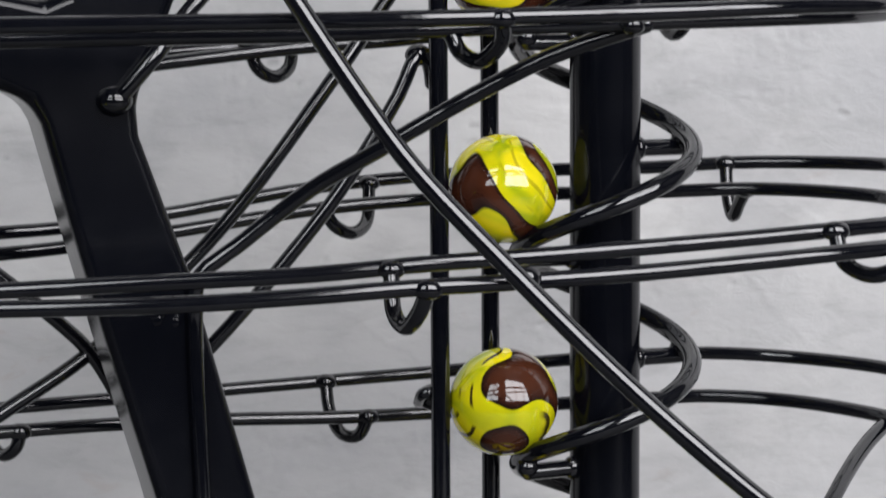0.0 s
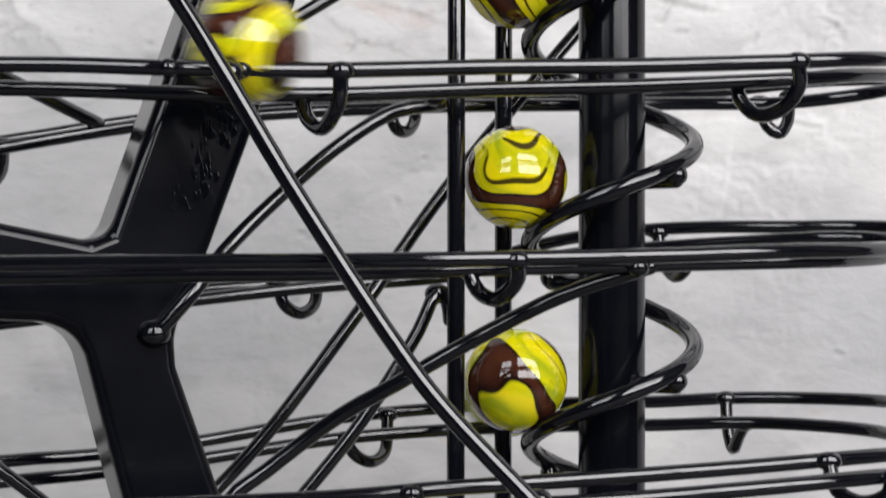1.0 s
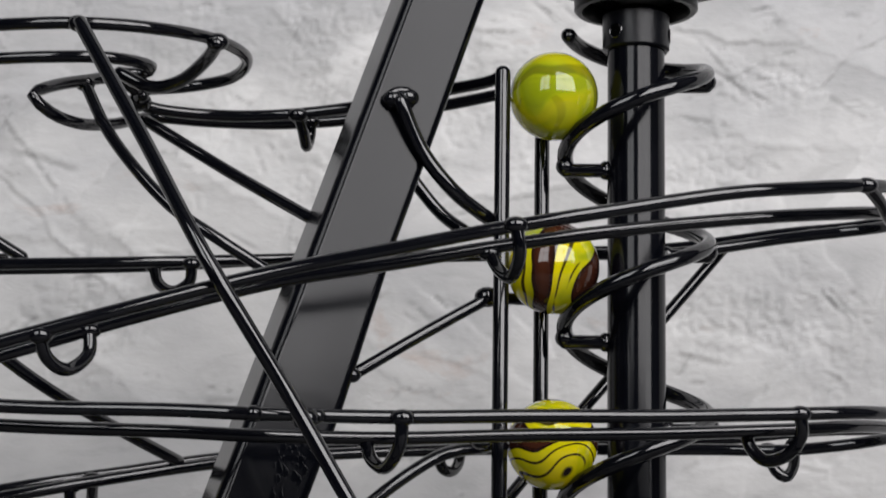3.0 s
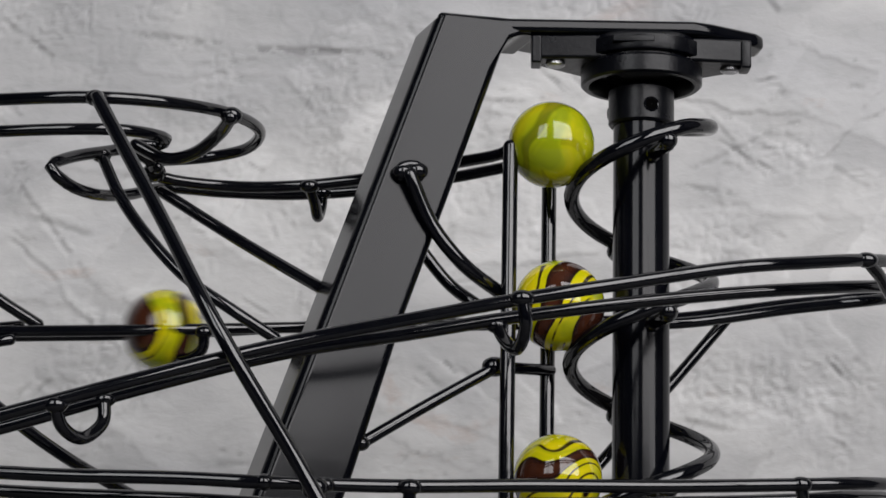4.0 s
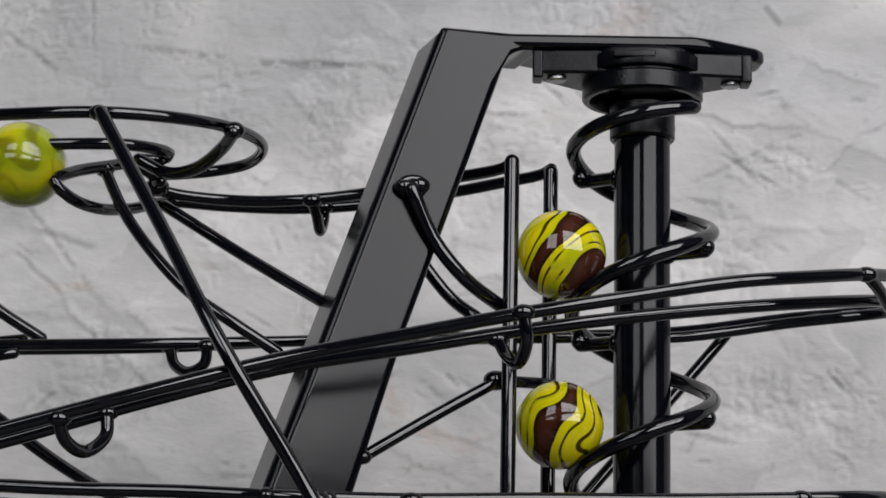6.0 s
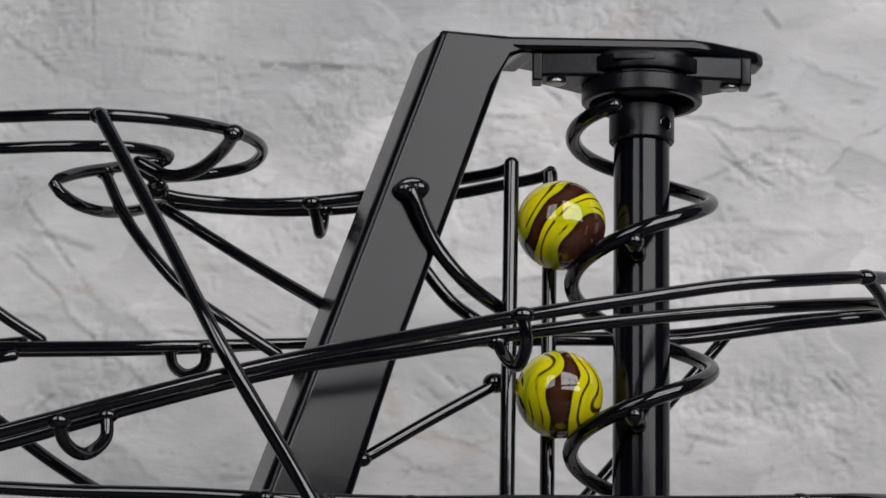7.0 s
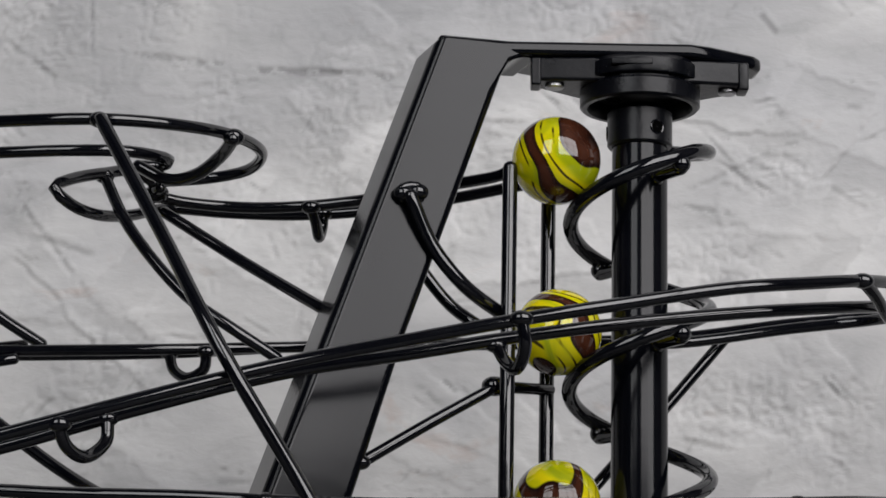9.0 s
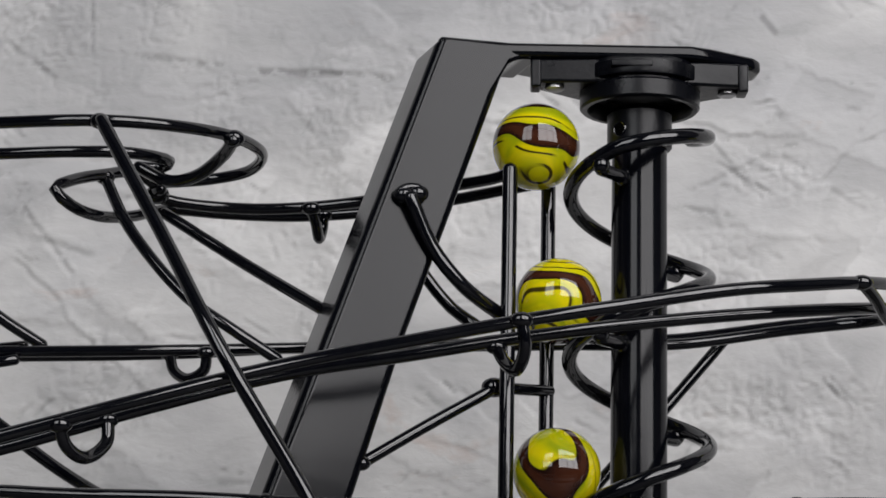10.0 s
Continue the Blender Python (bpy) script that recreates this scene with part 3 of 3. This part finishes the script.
# lowest level, back
rail([(55.8, 22.0, 176.1), (50.7, 30.0, 176.8), (36.1, 40.0, 177.3), (21.6, 43.0, 177.7), (10.6, 44.0, 177.3), (-3.4, 44.0, 176.5), (-27.6, 44.0, 174.4), (-43.6, 42.0, 173.5), (-63.2, 38.0, 172.6), (-82.1, 32.0, 172.1), (-100.3, 26.0, 171.6), (-110.8, 22.0, 171.2)])
rail([(51.7, 4.0, 170.9), (47.3, 14.0, 171.3), (34.1, 28.0, 171.6), (20.3, 33.0, 171.7), (9.6, 34.0, 171.1), (-4.1, 34.0, 170.4), (-25.6, 34.0, 169.0), (-43.2, 32.0, 168.6), (-62.3, 28.0, 169.1), (-80.6, 22.0, 169.5), (-98.3, 16.0, 169.4), (-108.5, 12.0, 169.3)])

# exit track from the top of the lift
rail([(-25.9, -6.4, 332.4), (-27.6, -4.5, 331.8), (-35.7, 2.0, 331.6), (-55.7, 12.0, 330.1), (-67.3, 14.0, 329.1), (-80.0, 14.0, 328.6), (-93.6, 12.0, 329.3), (-97.8, 10.0, 330.2), (-95.7, 6.0, 330.4)])
rail([(-17.5, 7.3, 334.9), (-19.4, 9.0, 334.1), (-27.1, 12.0, 333.0), (-37.4, 15.0, 331.5), (-56.1, 20.0, 329.6), (-70.1, 21.0, 328.8), (-84.1, 20.0, 328.8), (-95.4, 17.0, 328.8), (-101.7, 6.0, 324.7), (-106.7, -4.0, 322.5), (-110.6, -10.0, 323.1), (-113.5, -12.0, 325.7), (-111.6, -8.0, 328.4), (-105.6, 0.0, 331.9), (-101.0, 6.0, 333.8), (-96.0, 8.0, 330.9)])
# round catcher at the end of the exit track
rail([(-135.9, -20.0, 335.8), (-121.6, -26.0, 335.0), (-103.0, -30.0, 334.7), (-90.0, -26.0, 335.1), (-79.7, -14.0, 336.4), (-75.2, 2.0, 337.0), (-79.0, 12.0, 336.0), (-87.5, 16.0, 335.1), (-96.1, 12.0, 333.3)])
rail([(-139.6, -4.0, 334.0), (-125.4, -8.0, 333.6), (-110.7, -10.0, 333.8), (-100.1, -8.0, 334.3), (-93.5, 0.0, 334.8), (-95.7, 4.0, 334.4), (-99.9, 2.0, 334.0)])
part("hanger", tube([(-79.0, -16.0, 335.2), (-81.7, -10.0, 333.6), (-87.2, -4.0, 331.0), (-93.3, 0.0, 330.7), (-99.9, 2.0, 334.0)], 1.3, 1.0), WIRE, run)

# long bracing rods
rod([(-101.4, -34.0, 333.7), (-86.8, -46.0, 308.8), (-75.2, -56.0, 288.3), (-60.2, -52.5, 264.4), (-49.3, -53.0, 246.3), (-35.3, -55.0, 225.1), (-29.1, -56.0, 216.8), (-16.1, -58.0, 203.1), (-1.3, -60.0, 188.5), (14.5, -62.0, 174.8), (24.0, -62.0, 167.5)], 1.3)
rod([(-106.1, 0.0, 331.3), (-99.6, -6.0, 319.5), (-87.2, -12.0, 305.2), (-78.1, -14.0, 298.8), (-69.4, -12.0, 293.5)], 1.17)
rod([(-96.1, 14.0, 327.4), (-78.9, 8.0, 316.1), (-61.4, -4.0, 304.5)], 1.22)
rod([(-44.9, -16.5, 324.6), (-40.7, -14.0, 315.6), (-34.7, -12.0, 308.5), (-26.7, -4.0, 304.0)], 1.40)
rod([(-48.3, 0.0, 321.9), (-42.0, 2.0, 312.8), (-36.8, 2.0, 306.7), (-31.8, 0.0, 302.8)], 1.26)
rod([(-53.2, -12.2, 273.9), (-40.6, -7.0, 282.3), (-27.8, -2.5, 290.3)], 1.17)
rod([(-27.8, -2.0, 290.4), (-17.0, 7.0, 291.2)], 1.17)
rod([(-121.7, -20.0, 280.5), (-110.5, -8.0, 272.3), (-101.5, 4.0, 267.2), (-88.0, 20.0, 260.4)], 1.22)
rod([(-134.5, 10.0, 309.6), (-128.0, 13.0, 304.8), (-119.7, 16.0, 299.8)], 1.22)
rod([(-28.1, -3.0, 262.1), (-35.7, -7.0, 260.5), (-44.6, -11.0, 254.7), (-53.5, -13.0, 246.9), (-62.0, -17.0, 238.0), (-66.7, -22.4, 231.1), (-71.9, -22.8, 225.1)], 1.22)
rod([(3.0, -34.0, 235.3), (-9.7, -32.0, 231.1), (-21.5, -29.0, 225.2), (-35.2, -26.0, 217.3)] + [(-44.4, -22.0, 211.9), (-55.4, -20.0, 203.5), (-61.1, -20.3, 198.9), (-61.8, -19.7, 193.2), (-61.1, -19.5, 166.1), (-60.8, -19.5, 155.9)], 1.22)
rod([(-26.8, -1.0, 226.5), (-27.4, -3.0, 230.0), (-29.0, -4.0, 230.8), (-31.9, -5.0, 224.9), (-41.0, -7.0, 210.4), (-50.6, -8.0, 198.3), (-61.5, -8.0, 186.2), (-71.6, -8.0, 176.0)], 1.12)
rod([(20.9, 34.0, 306.7), (9.4, 32.0, 293.0), (-3.2, 28.0, 278.5)] + [(-27.3, 20.0, 249.1), (-41.8, 14.0, 228.4), (-57.0, 10.0, 207.9)] + [(-66.2, 8.0, 197.7), (-81.7, 2.0, 184.0), (-92.7, -2.0, 176.8), (-102.5, -6.0, 170.6)], 1.22)
rod([(-102.0, -4.0, 203.6), (-94.1, -1.0, 197.1), (-86.7, 1.0, 190.6), (-80.8, 2.0, 184.6), (-74.8, 2.0, 174.2)], 1.17)
rod([(51.6, 20.0, 171.9), (42.2, 6.0, 168.0), (34.2, -8.0, 162.0), (30.5, -14.0, 157.3)], 1.26)

# ties under the rails
hanger([(-24.4, -50.0, 295.2), (-23.7, -49.0, 290.7), (-25.0, -45.0, 287.3), (-27.0, -41.0, 289.2), (-28.5, -39.0, 292.2)])
hanger([(37.7, -31.0, 306.7), (40.7, -27.0, 304.8), (44.4, -20.0, 302.1), (49.6, -10.0, 301.6), (53.9, 2.0, 306.3)])
hanger([(-101.5, -56.0, 274.8), (-100.6, -54.0, 271.5), (-98.0, -50.0, 270.0), (-95.2, -46.0, 273.2), (-95.3, -45.0, 277.2)])
hanger([(-94.8, 23.0, 299.7), (-93.4, 21.0, 295.8), (-89.9, 18.0, 293.8), (-86.6, 16.0, 295.5), (-86.2, 15.0, 298.8)])
hanger([(-65.9, 13.0, 328.7), (-65.0, 15.0, 326.1), (-64.4, 18.0, 323.5), (-63.9, 20.0, 326.1), (-63.8, 20.0, 328.9)])
hanger([(-42.9, -43.0, 263.5), (-43.2, -42.0, 259.3), (-45.7, -38.0, 255.6), (-48.3, -34.0, 257.3), (-49.3, -32.0, 260.6)])
hanger([(25.4, -31.0, 266.3), (25.9, -30.0, 263.0), (23.9, -27.0, 259.6), (20.4, -24.0, 258.7), (18.1, -22.0, 261.2), (17.5, -21.0, 263.8)])
hanger([(29.0, 30.0, 265.1), (30.3, 29.0, 260.9), (32.2, 29.0, 259.6), (34.1, 31.0, 261.5), (35.1, 34.0, 266.6)])
hanger([(-37.4, 31.0, 263.9), (-36.4, 31.0, 260.7), (-34.8, 33.0, 260.0), (-33.2, 36.0, 261.7), (-32.6, 38.0, 265.6)])
hanger([(-107.9, 14.0, 254.9), (-107.8, 14.0, 252.0), (-106.0, 15.0, 249.8), (-104.6, 18.0, 252.0), (-104.9, 21.0, 256.8)])
hanger([(-17.5, -48.0, 236.1), (-17.4, -46.0, 233.3), (-20.2, -42.0, 230.5), (-22.9, -38.0, 231.7), (-24.4, -37.0, 234.7)])
hanger([(11.7, 39.0, 242.1), (12.3, 37.0, 237.0), (14.3, 34.0, 233.9), (16.0, 31.0, 235.4), (16.3, 30.0, 238.4)])
hanger([(-57.4, 28.0, 233.0), (-56.1, 28.0, 228.9), (-53.5, 30.0, 227.2), (-51.1, 33.0, 228.7), (-50.6, 36.0, 233.2)])
hanger([(-27.5, -53.0, 200.9), (-28.7, -51.0, 197.5), (-30.5, -48.0, 195.2), (-32.1, -45.0, 196.7), (-32.5, -43.0, 202.4)])
hanger([(29.6, -33.0, 206.3), (30.6, -35.0, 202.1), (33.9, -38.0, 200.6), (37.0, -40.0, 202.1), (37.7, -40.0, 204.5)])
hanger([(24.6, 42.0, 211.4), (24.7, 40.0, 206.0), (25.4, 38.0, 202.5), (26.0, 35.0, 204.9), (26.7, 32.0, 207.4)])
hanger([(-45.3, 32.0, 204.6), (-43.8, 32.0, 202.0), (-41.0, 34.0, 200.3), (-38.4, 38.0, 201.7), (-37.9, 42.0, 208.3)])
hanger([(-45.9, 41.0, 173.3), (-45.1, 39.0, 168.3), (-42.9, 36.0, 165.0), (-39.9, 33.0, 165.3), (-38.1, 32.0, 168.7)])
hanger([(-95.2, 17.0, 169.3), (-95.8, 17.0, 166.9), (-98.3, 19.0, 165.0), (-101.2, 23.0, 166.2), (-102.2, 26.0, 171.4)])

# welds
for p, r in (
    ((-58.8, -47.0, 262.8), 2.1),
    ((-67.4, -46.0, 263.6), 1.6),
    ((-57.2, -45.0, 263.4), 1.5),
    ((-29.2, -14.0, 262.4), 1.8),
    ((-28.7, -4.0, 262.6), 1.9),
    ((-72.5, -22.2, 224.9), 2.3),
    ((0.9, -36.0, 235.1), 1.5),
    ((-28.8, -3.0, 231.0), 1.9),
    ((-26.8, -2.0, 177.8), 2.4),
    ((-14.8, -54.0, 202.5), 1.9),
    ((-52.9, -14.0, 273.9), 1.6),
    ((-28.2, -2.0, 290.4), 2.2),
    ((-102.2, -31.0, 334.3), 1.7),
    ((-79.1, -15.0, 335.7), 1.9),
    ((-106.1, 0.0, 331.3), 1.8),
    ((-96.9, 9.0, 330.0), 2.2),
    ((-46.2, -15.3, 325.1), 1.9),
    ((-43.6, -14.6, 325.6), 1.9),
):
    weld(p, r, (1.15, 1.0, 0.9))
part("weld_bead", tube([(-46.6, -15.4, 324.0), (-47.0, -16.0, 325.6), (-44.9, -15.4, 326.7), (-42.8, -14.8, 326.2), (-43.2, -14.5, 324.3)], 0.9, 0.8), WIRE, run)
part("guide_rod", tube([(-29.1, -2.0, 177.1), (-28.2, -6.0, 179.2), (-26.2, -5.0, 179.2), (-25.0, -1.0, 176.9)], 1.0, 0.8), WIRE, run)

# turning loops at the outer end of the rails
for front, back, z_front, z_back in ((-56, 19, 282, 300), (-46, 11, 277, 296), (-44, 20, 264, 252), (-34, 11, 262, 250), (-52, 24, 236, 226), (-41, 16, 234, 224), (-43, 26, 196, 198), (-55, 16, 192, 194)):
    mid, half = (front + back) / 2, (back - front) / 2
    rail([(-124 - abs(half) * 1.1 * math.cos(a), mid + half * math.sin(a), z_front + (z_back - z_front) * (a / math.pi + 0.5)) for a in (math.pi * (k / 8 - 0.5) for k in range(9))])

# ---- lift screw: turns, and carries the marbles up ----
SPIN = -69.17  # degrees a second
PITCH, RADIUS = 33.1, 13.6
screw = part("lift_screw", turned([(0.1, 2), (5.5, 2), (5.5, 347), (0.1, 347)]), FRAME, run, "glossy black lift shaft with a wire screw")


def screw_z(angle):
    z = 270.8 + PITCH * (angle - 229) / 360
    return z - 0.043 * max(0, angle - 940)


def build_screw():
    line = [(RADIUS * math.cos(radians(a)), RADIUS * math.sin(radians(a)), screw_z(a)) for a in range(-2400, 1095, 8)]
    part("screw_wire", tube(line, 1.52, raw=True), WIRE, screw)
    for k in range(-14, 4):
        turn = 384 + 180 * k
        c, s = math.cos(radians(turn)), math.sin(radians(turn))
        z = screw_z(turn) - 2.6
        bm = tube([(4.8 * c, 4.8 * s, z), (9 * c, 9 * s, z), (RADIUS * c, RADIUS * s, z)], 1.35, step=1.5, sides=12)
        spoke = part("spoke", bm, WIRE, screw)
        part("weld_bead", blob(bmesh.new(), (RADIUS * c, RADIUS * s, z + 0.8), 1.8), WIRE, spoke)
        part("weld_bead", blob(bmesh.new(), (5.8 * c, 5.8 * s, z), 1.5, (1.0, 1.0, 1.25)), WIRE, spoke)
    collar = part("collar", turned([(5.3, 338.9), (6.1, 338.9), (6.45, 339.3), (6.45, 345.8), (6.0, 345.9), (5.3, 345.9)]), CAST, screw, "satin black shaft collar")
    for start in (277, 401):  # two grub screws in the collar, their holes painted as flush black discs
        place = pose(0, 0, 0, 0, 0, start + 69.17 * 7.5 - 360) @ Matrix.Translation((4.35 * M, 0, 341.9 * M)) @ pose(0, 0, 0, 0, 90, 0)
        hole = turned([(0.1, 0), (1.25, 0), (1.25, 2.14), (0.1, 2.14)], 20)
        rim = turned([(1.2, 1.6), (1.55, 1.6), (1.55, 2.1), (1.38, 2.26), (1.2, 2.18)], 24)
        bmesh.ops.transform(hole, verts=hole.verts, matrix=place)
        bmesh.ops.transform(rim, verts=rim.verts, matrix=place)
        part("hole_rim", rim, WIRE, collar)
        part("grub_hole_shade", hole, DARK, collar, "flush black disc, painted as the dark inside a grub screw hole")


build_screw()

# ---- marbles ----
MARBLE = None


def marble(at, glass):
    global MARBLE
    if MARBLE is None:
        bm = bmesh.new()
        bmesh.ops.create_uvsphere(bm, u_segments=48, v_segments=32, radius=8.45 * M)
        MARBLE = mesh_object("marble", bm, RICH[0])
        tagged(MARBLE, "glossy yellow glass marble with dark brown swirls", "marble", "glass marbles")
        ob = MARBLE
    else:
        ob = copy_thing(MARBLE, pose(0, 0, 0))
    ob.material_slots[0].link = "OBJECT"
    ob.material_slots[0].material = glass
    ob.location = mm(at)
    if glass in (PLAIN, OLIVE):
        tagged(ob, "glossy plain yellow-green glass marble with few brown veins")
    return ob


LIFT = 6.36  # millimetres a second


def riser(k):
    return [(t, (-16.0, -4.0, 210.5 + 33.1 * k + LIFT * t)) for t in (0, 1, 2, 3, 4, 5, 6, 7, 8, 9, 10)]


lift_marbles = [(k, marble((-16.0, -4.0, 210.5 + 33.1 * k), RICH[k % 6])) for k in range(-5, 2)]
leaving = marble((-16.0, -4.0, 276.7), RICH[2])
leaving.scale = (1.035, 1.035, 1.035)
first_out = marble((-16.0, -4.0, 309.8), OLIVE)
upper = marble((-120, -18, 308), RICH[4])
middle = marble((-112, -20, 268), RICH[5])
low = marble((-112, -20, 202), PLAIN)

LEAVE = riser(2)[:9] + [(8.5, (-16.3, -4.0, 331.2)), (9, (-16.7, -4.0, 335.0)), (9.5, (-18.4, -0.5, 338.0)), (9.8, (-20.4, 1.0, 339.3)), (10, (-20.5, 1.0, 339.4))]
FIRST = riser(3)[:4] + [(3.5, (-16.8, -4.0, 327.6)), (4, (-17.8, -4.0, 333.9)), (4.3, (-18.6, -0.5, 337.8)), (4.5, (-19.5, 1.0, 339.0)), (4.7, (-20.5, 1.5, 339.2)), (4.9, (-22.2, 2.4, 339.3)), (5, (-24.8, 3.4, 339.1)), (5.1, (-29.4, 6.0, 338.5)), (5.2, (-37.2, 10.0, 336.5)), (5.3, (-46.9, 15.0, 336.6)), (5.4, (-56.8, 19.0, 336.7)), (5.5, (-68.1, 20.0, 335.7)), (5.6, (-82.8, 18.0, 334.8)), (5.7, (-95.1, 12.0, 335.7)), (5.8, (-105.2, 4.0, 333.9)), (6, (-121.0, -6.0, 330.4)), (6.3, (-142.0, -10.0, 328.3)), (6.8, (-161.3, 4.0, 327.0)), (7.6, (-175.8, 24.0, 315.1)), (8.6, (-174.1, 28.0, 308.5)), (9, (-161.2, 25.0, 306.4)), (9.2, (-143.7, 21.0, 306.0)), (9.3, (-117.7, 21.0, 306.5)), (9.4, (-78.6, 25.0, 308.1)), (9.5, (-40.6, 29.0, 310.8)), (9.6, (-9.4, 32.0, 313.2)), (9.7, (22.7, 31.0, 315.1)), (9.8, (46.4, 25.0, 318.8)), (9.9, (58.0, 10.0, 317.4)), (10, (58.8, -2.0, 315.2))]
UPPER = [(0, (-150, -18, 306))] + [(3.2, (-167.0, 18.0, 289.6)), (3.6, (-156.9, 19.0, 294.4)), (3.8, (-141.6, 20.0, 297.3)), (3.9, (-119.1, 21.0, 299.1)), (4, (-95.3, 23.0, 300.3)), (4.1, (-66.9, 27.0, 303.4)), (4.2, (-36.7, 30.0, 307.1)), (4.3, (-5.9, 32.0, 313.0)), (4.4, (27.4, 31.0, 317.8)), (4.5, (51.7, 24.0, 320.2)), (4.6, (58.5, 6.0, 316.5)), (4.7, (53.4, -14.0, 313.1)), (4.8, (40.9, -34.0, 310.0)), (4.9, (19.6, -44.0, 306.3)), (5, (-9.4, -45.0, 303.3)), (5.1, (-44.7, -46.0, 296.2)), (5.2, (-85.4, -50.0, 286.4)), (5.3, (-122.4, -53.0, 276.4)), (5.5, (-147.6, -40.0, 269.9)), (5.9, (-163.3, -16.0, 269.3)), (6.2, (-146.7, -36.0, 267.1)), (6.4, (-122.0, -40.0, 267.4)), (6.5, (-84.8, -40.0, 268.0)), (6.6, (-45.9, -36.0, 269.1)), (6.7, (-6.6, -31.0, 270.4)), (6.8, (31.7, -24.0, 271.9)), (6.9, (56.6, -6.0, 273.5)), (7, (60.7, 14.0, 274.0)), (7.1, (43.4, 28.0, 273.5)), (7.2, (14.2, 33.0, 272.3)), (7.3, (-21.0, 34.0, 271.7)), (7.4, (-52.5, 32.0, 269.6)), (7.5, (-87.7, 25.0, 266.0)), (7.6, (-121.7, 18.0, 262.0)), (7.8, (-153.7, 12.0, 257.6)), (10, (-158.0, 0.0, 255.3))]
MIDDLE = [(0, (-117.3, -12.0, 267.0)), (0.5, (-115.0, -30.0, 266.9)), (0.8, (-100.9, -40.0, 267.3)), (0.9, (-85.5, -40.0, 267.0)), (1, (-57.0, -38.0, 267.5)), (1.1, (-19.8, -32.0, 268.9)), (1.2, (16.7, -27.0, 269.7)), (1.3, (44.4, -14.0, 272.7)), (1.4, (54.7, 8.0, 274.5)), (1.5, (52.8, 22.0, 272.9)), (1.6, (20.1, 32.0, 272.4)), (1.7, (-16.6, 34.0, 272.4)), (1.8, (-48.2, 33.0, 271.5)), (1.9, (-86.3, 25.0, 267.4)), (2, (-121.8, 18.0, 262.9)), (2.2, (-142.5, 2.0, 259.9)), (10, (-154.5, 0.0, 201.6))]
LOW = [(0, (-108.5, -50.0, 204.3)), (0.1, (-84.8, -49.0, 205.7)), (0.2, (-52.1, -48.0, 206.1)), (0.3, (-19.3, -46.0, 208.6)), (0.4, (10.6, -41.0, 210.4)), (0.5, (37.6, -32.0, 212.1)), (0.6, (54.3, -10.0, 213.5)), (0.7, (55.2, 16.0, 214.8)), (0.8, (38.4, 30.0, 215.9)), (0.9, (11.5, 37.0, 213.9)), (1, (-16.0, 39.0, 212.8)), (1.1, (-55.2, 37.0, 211.4)), (1.2, (-91.7, 30.0, 204.3)), (1.3, (-122.3, 24.0, 199.9)), (1.6, (-138.0, 10.0, 201.7)), (10, (-152.8, 10.0, 145.4))]


def roll(rows, radius=8.0, spin=0.0):
    """Poses of a marble that rolls through the places (t, place). spin: degrees a second by which the lift turns it besides."""
    out, turn, last = [], Matrix.Identity(3), None
    for t, p in rows:
        p = Vector(p)
        if last is not None:
            d = p - last
            flat = Vector((d.x, d.y, 0))
            if flat.length > 0.05:
                turn = Matrix.Rotation(min(d.length / radius, 1.4), 3, Vector((-flat.y, flat.x, 0)).normalized()) @ turn
        last = p
        out.append((t, Matrix.Translation(p * M) @ turn.to_4x4() @ pose(0, 0, 0, -spin * t, 0, 0.4 * spin * t - 3.6 * spin)))
    return out


def motions():
    walk(screw, [(k * 0.5, pose(0, 0, 0, 0, 0, SPIN * k * 0.5)) for k in range(21)])
    for k, ob in lift_marbles:
        tilt = pose(0, 0, 0, 50 * k, 70 * k, 110 * k)
        walk(ob, [(t, Matrix.Translation(mm(p)) @ pose(0, 0, 0, 0, 0, 14 * t) @ pose(0, 0, 0, -20 * t, 0, 0) @ tilt) for t, p in riser(k)])
    for ob, rows in ((leaving, LEAVE), (first_out, FIRST), (upper, UPPER), (middle, MIDDLE), (low, LOW)):
        walk(ob, roll(rows, spin=20 if ob == leaving else 0))


motions()
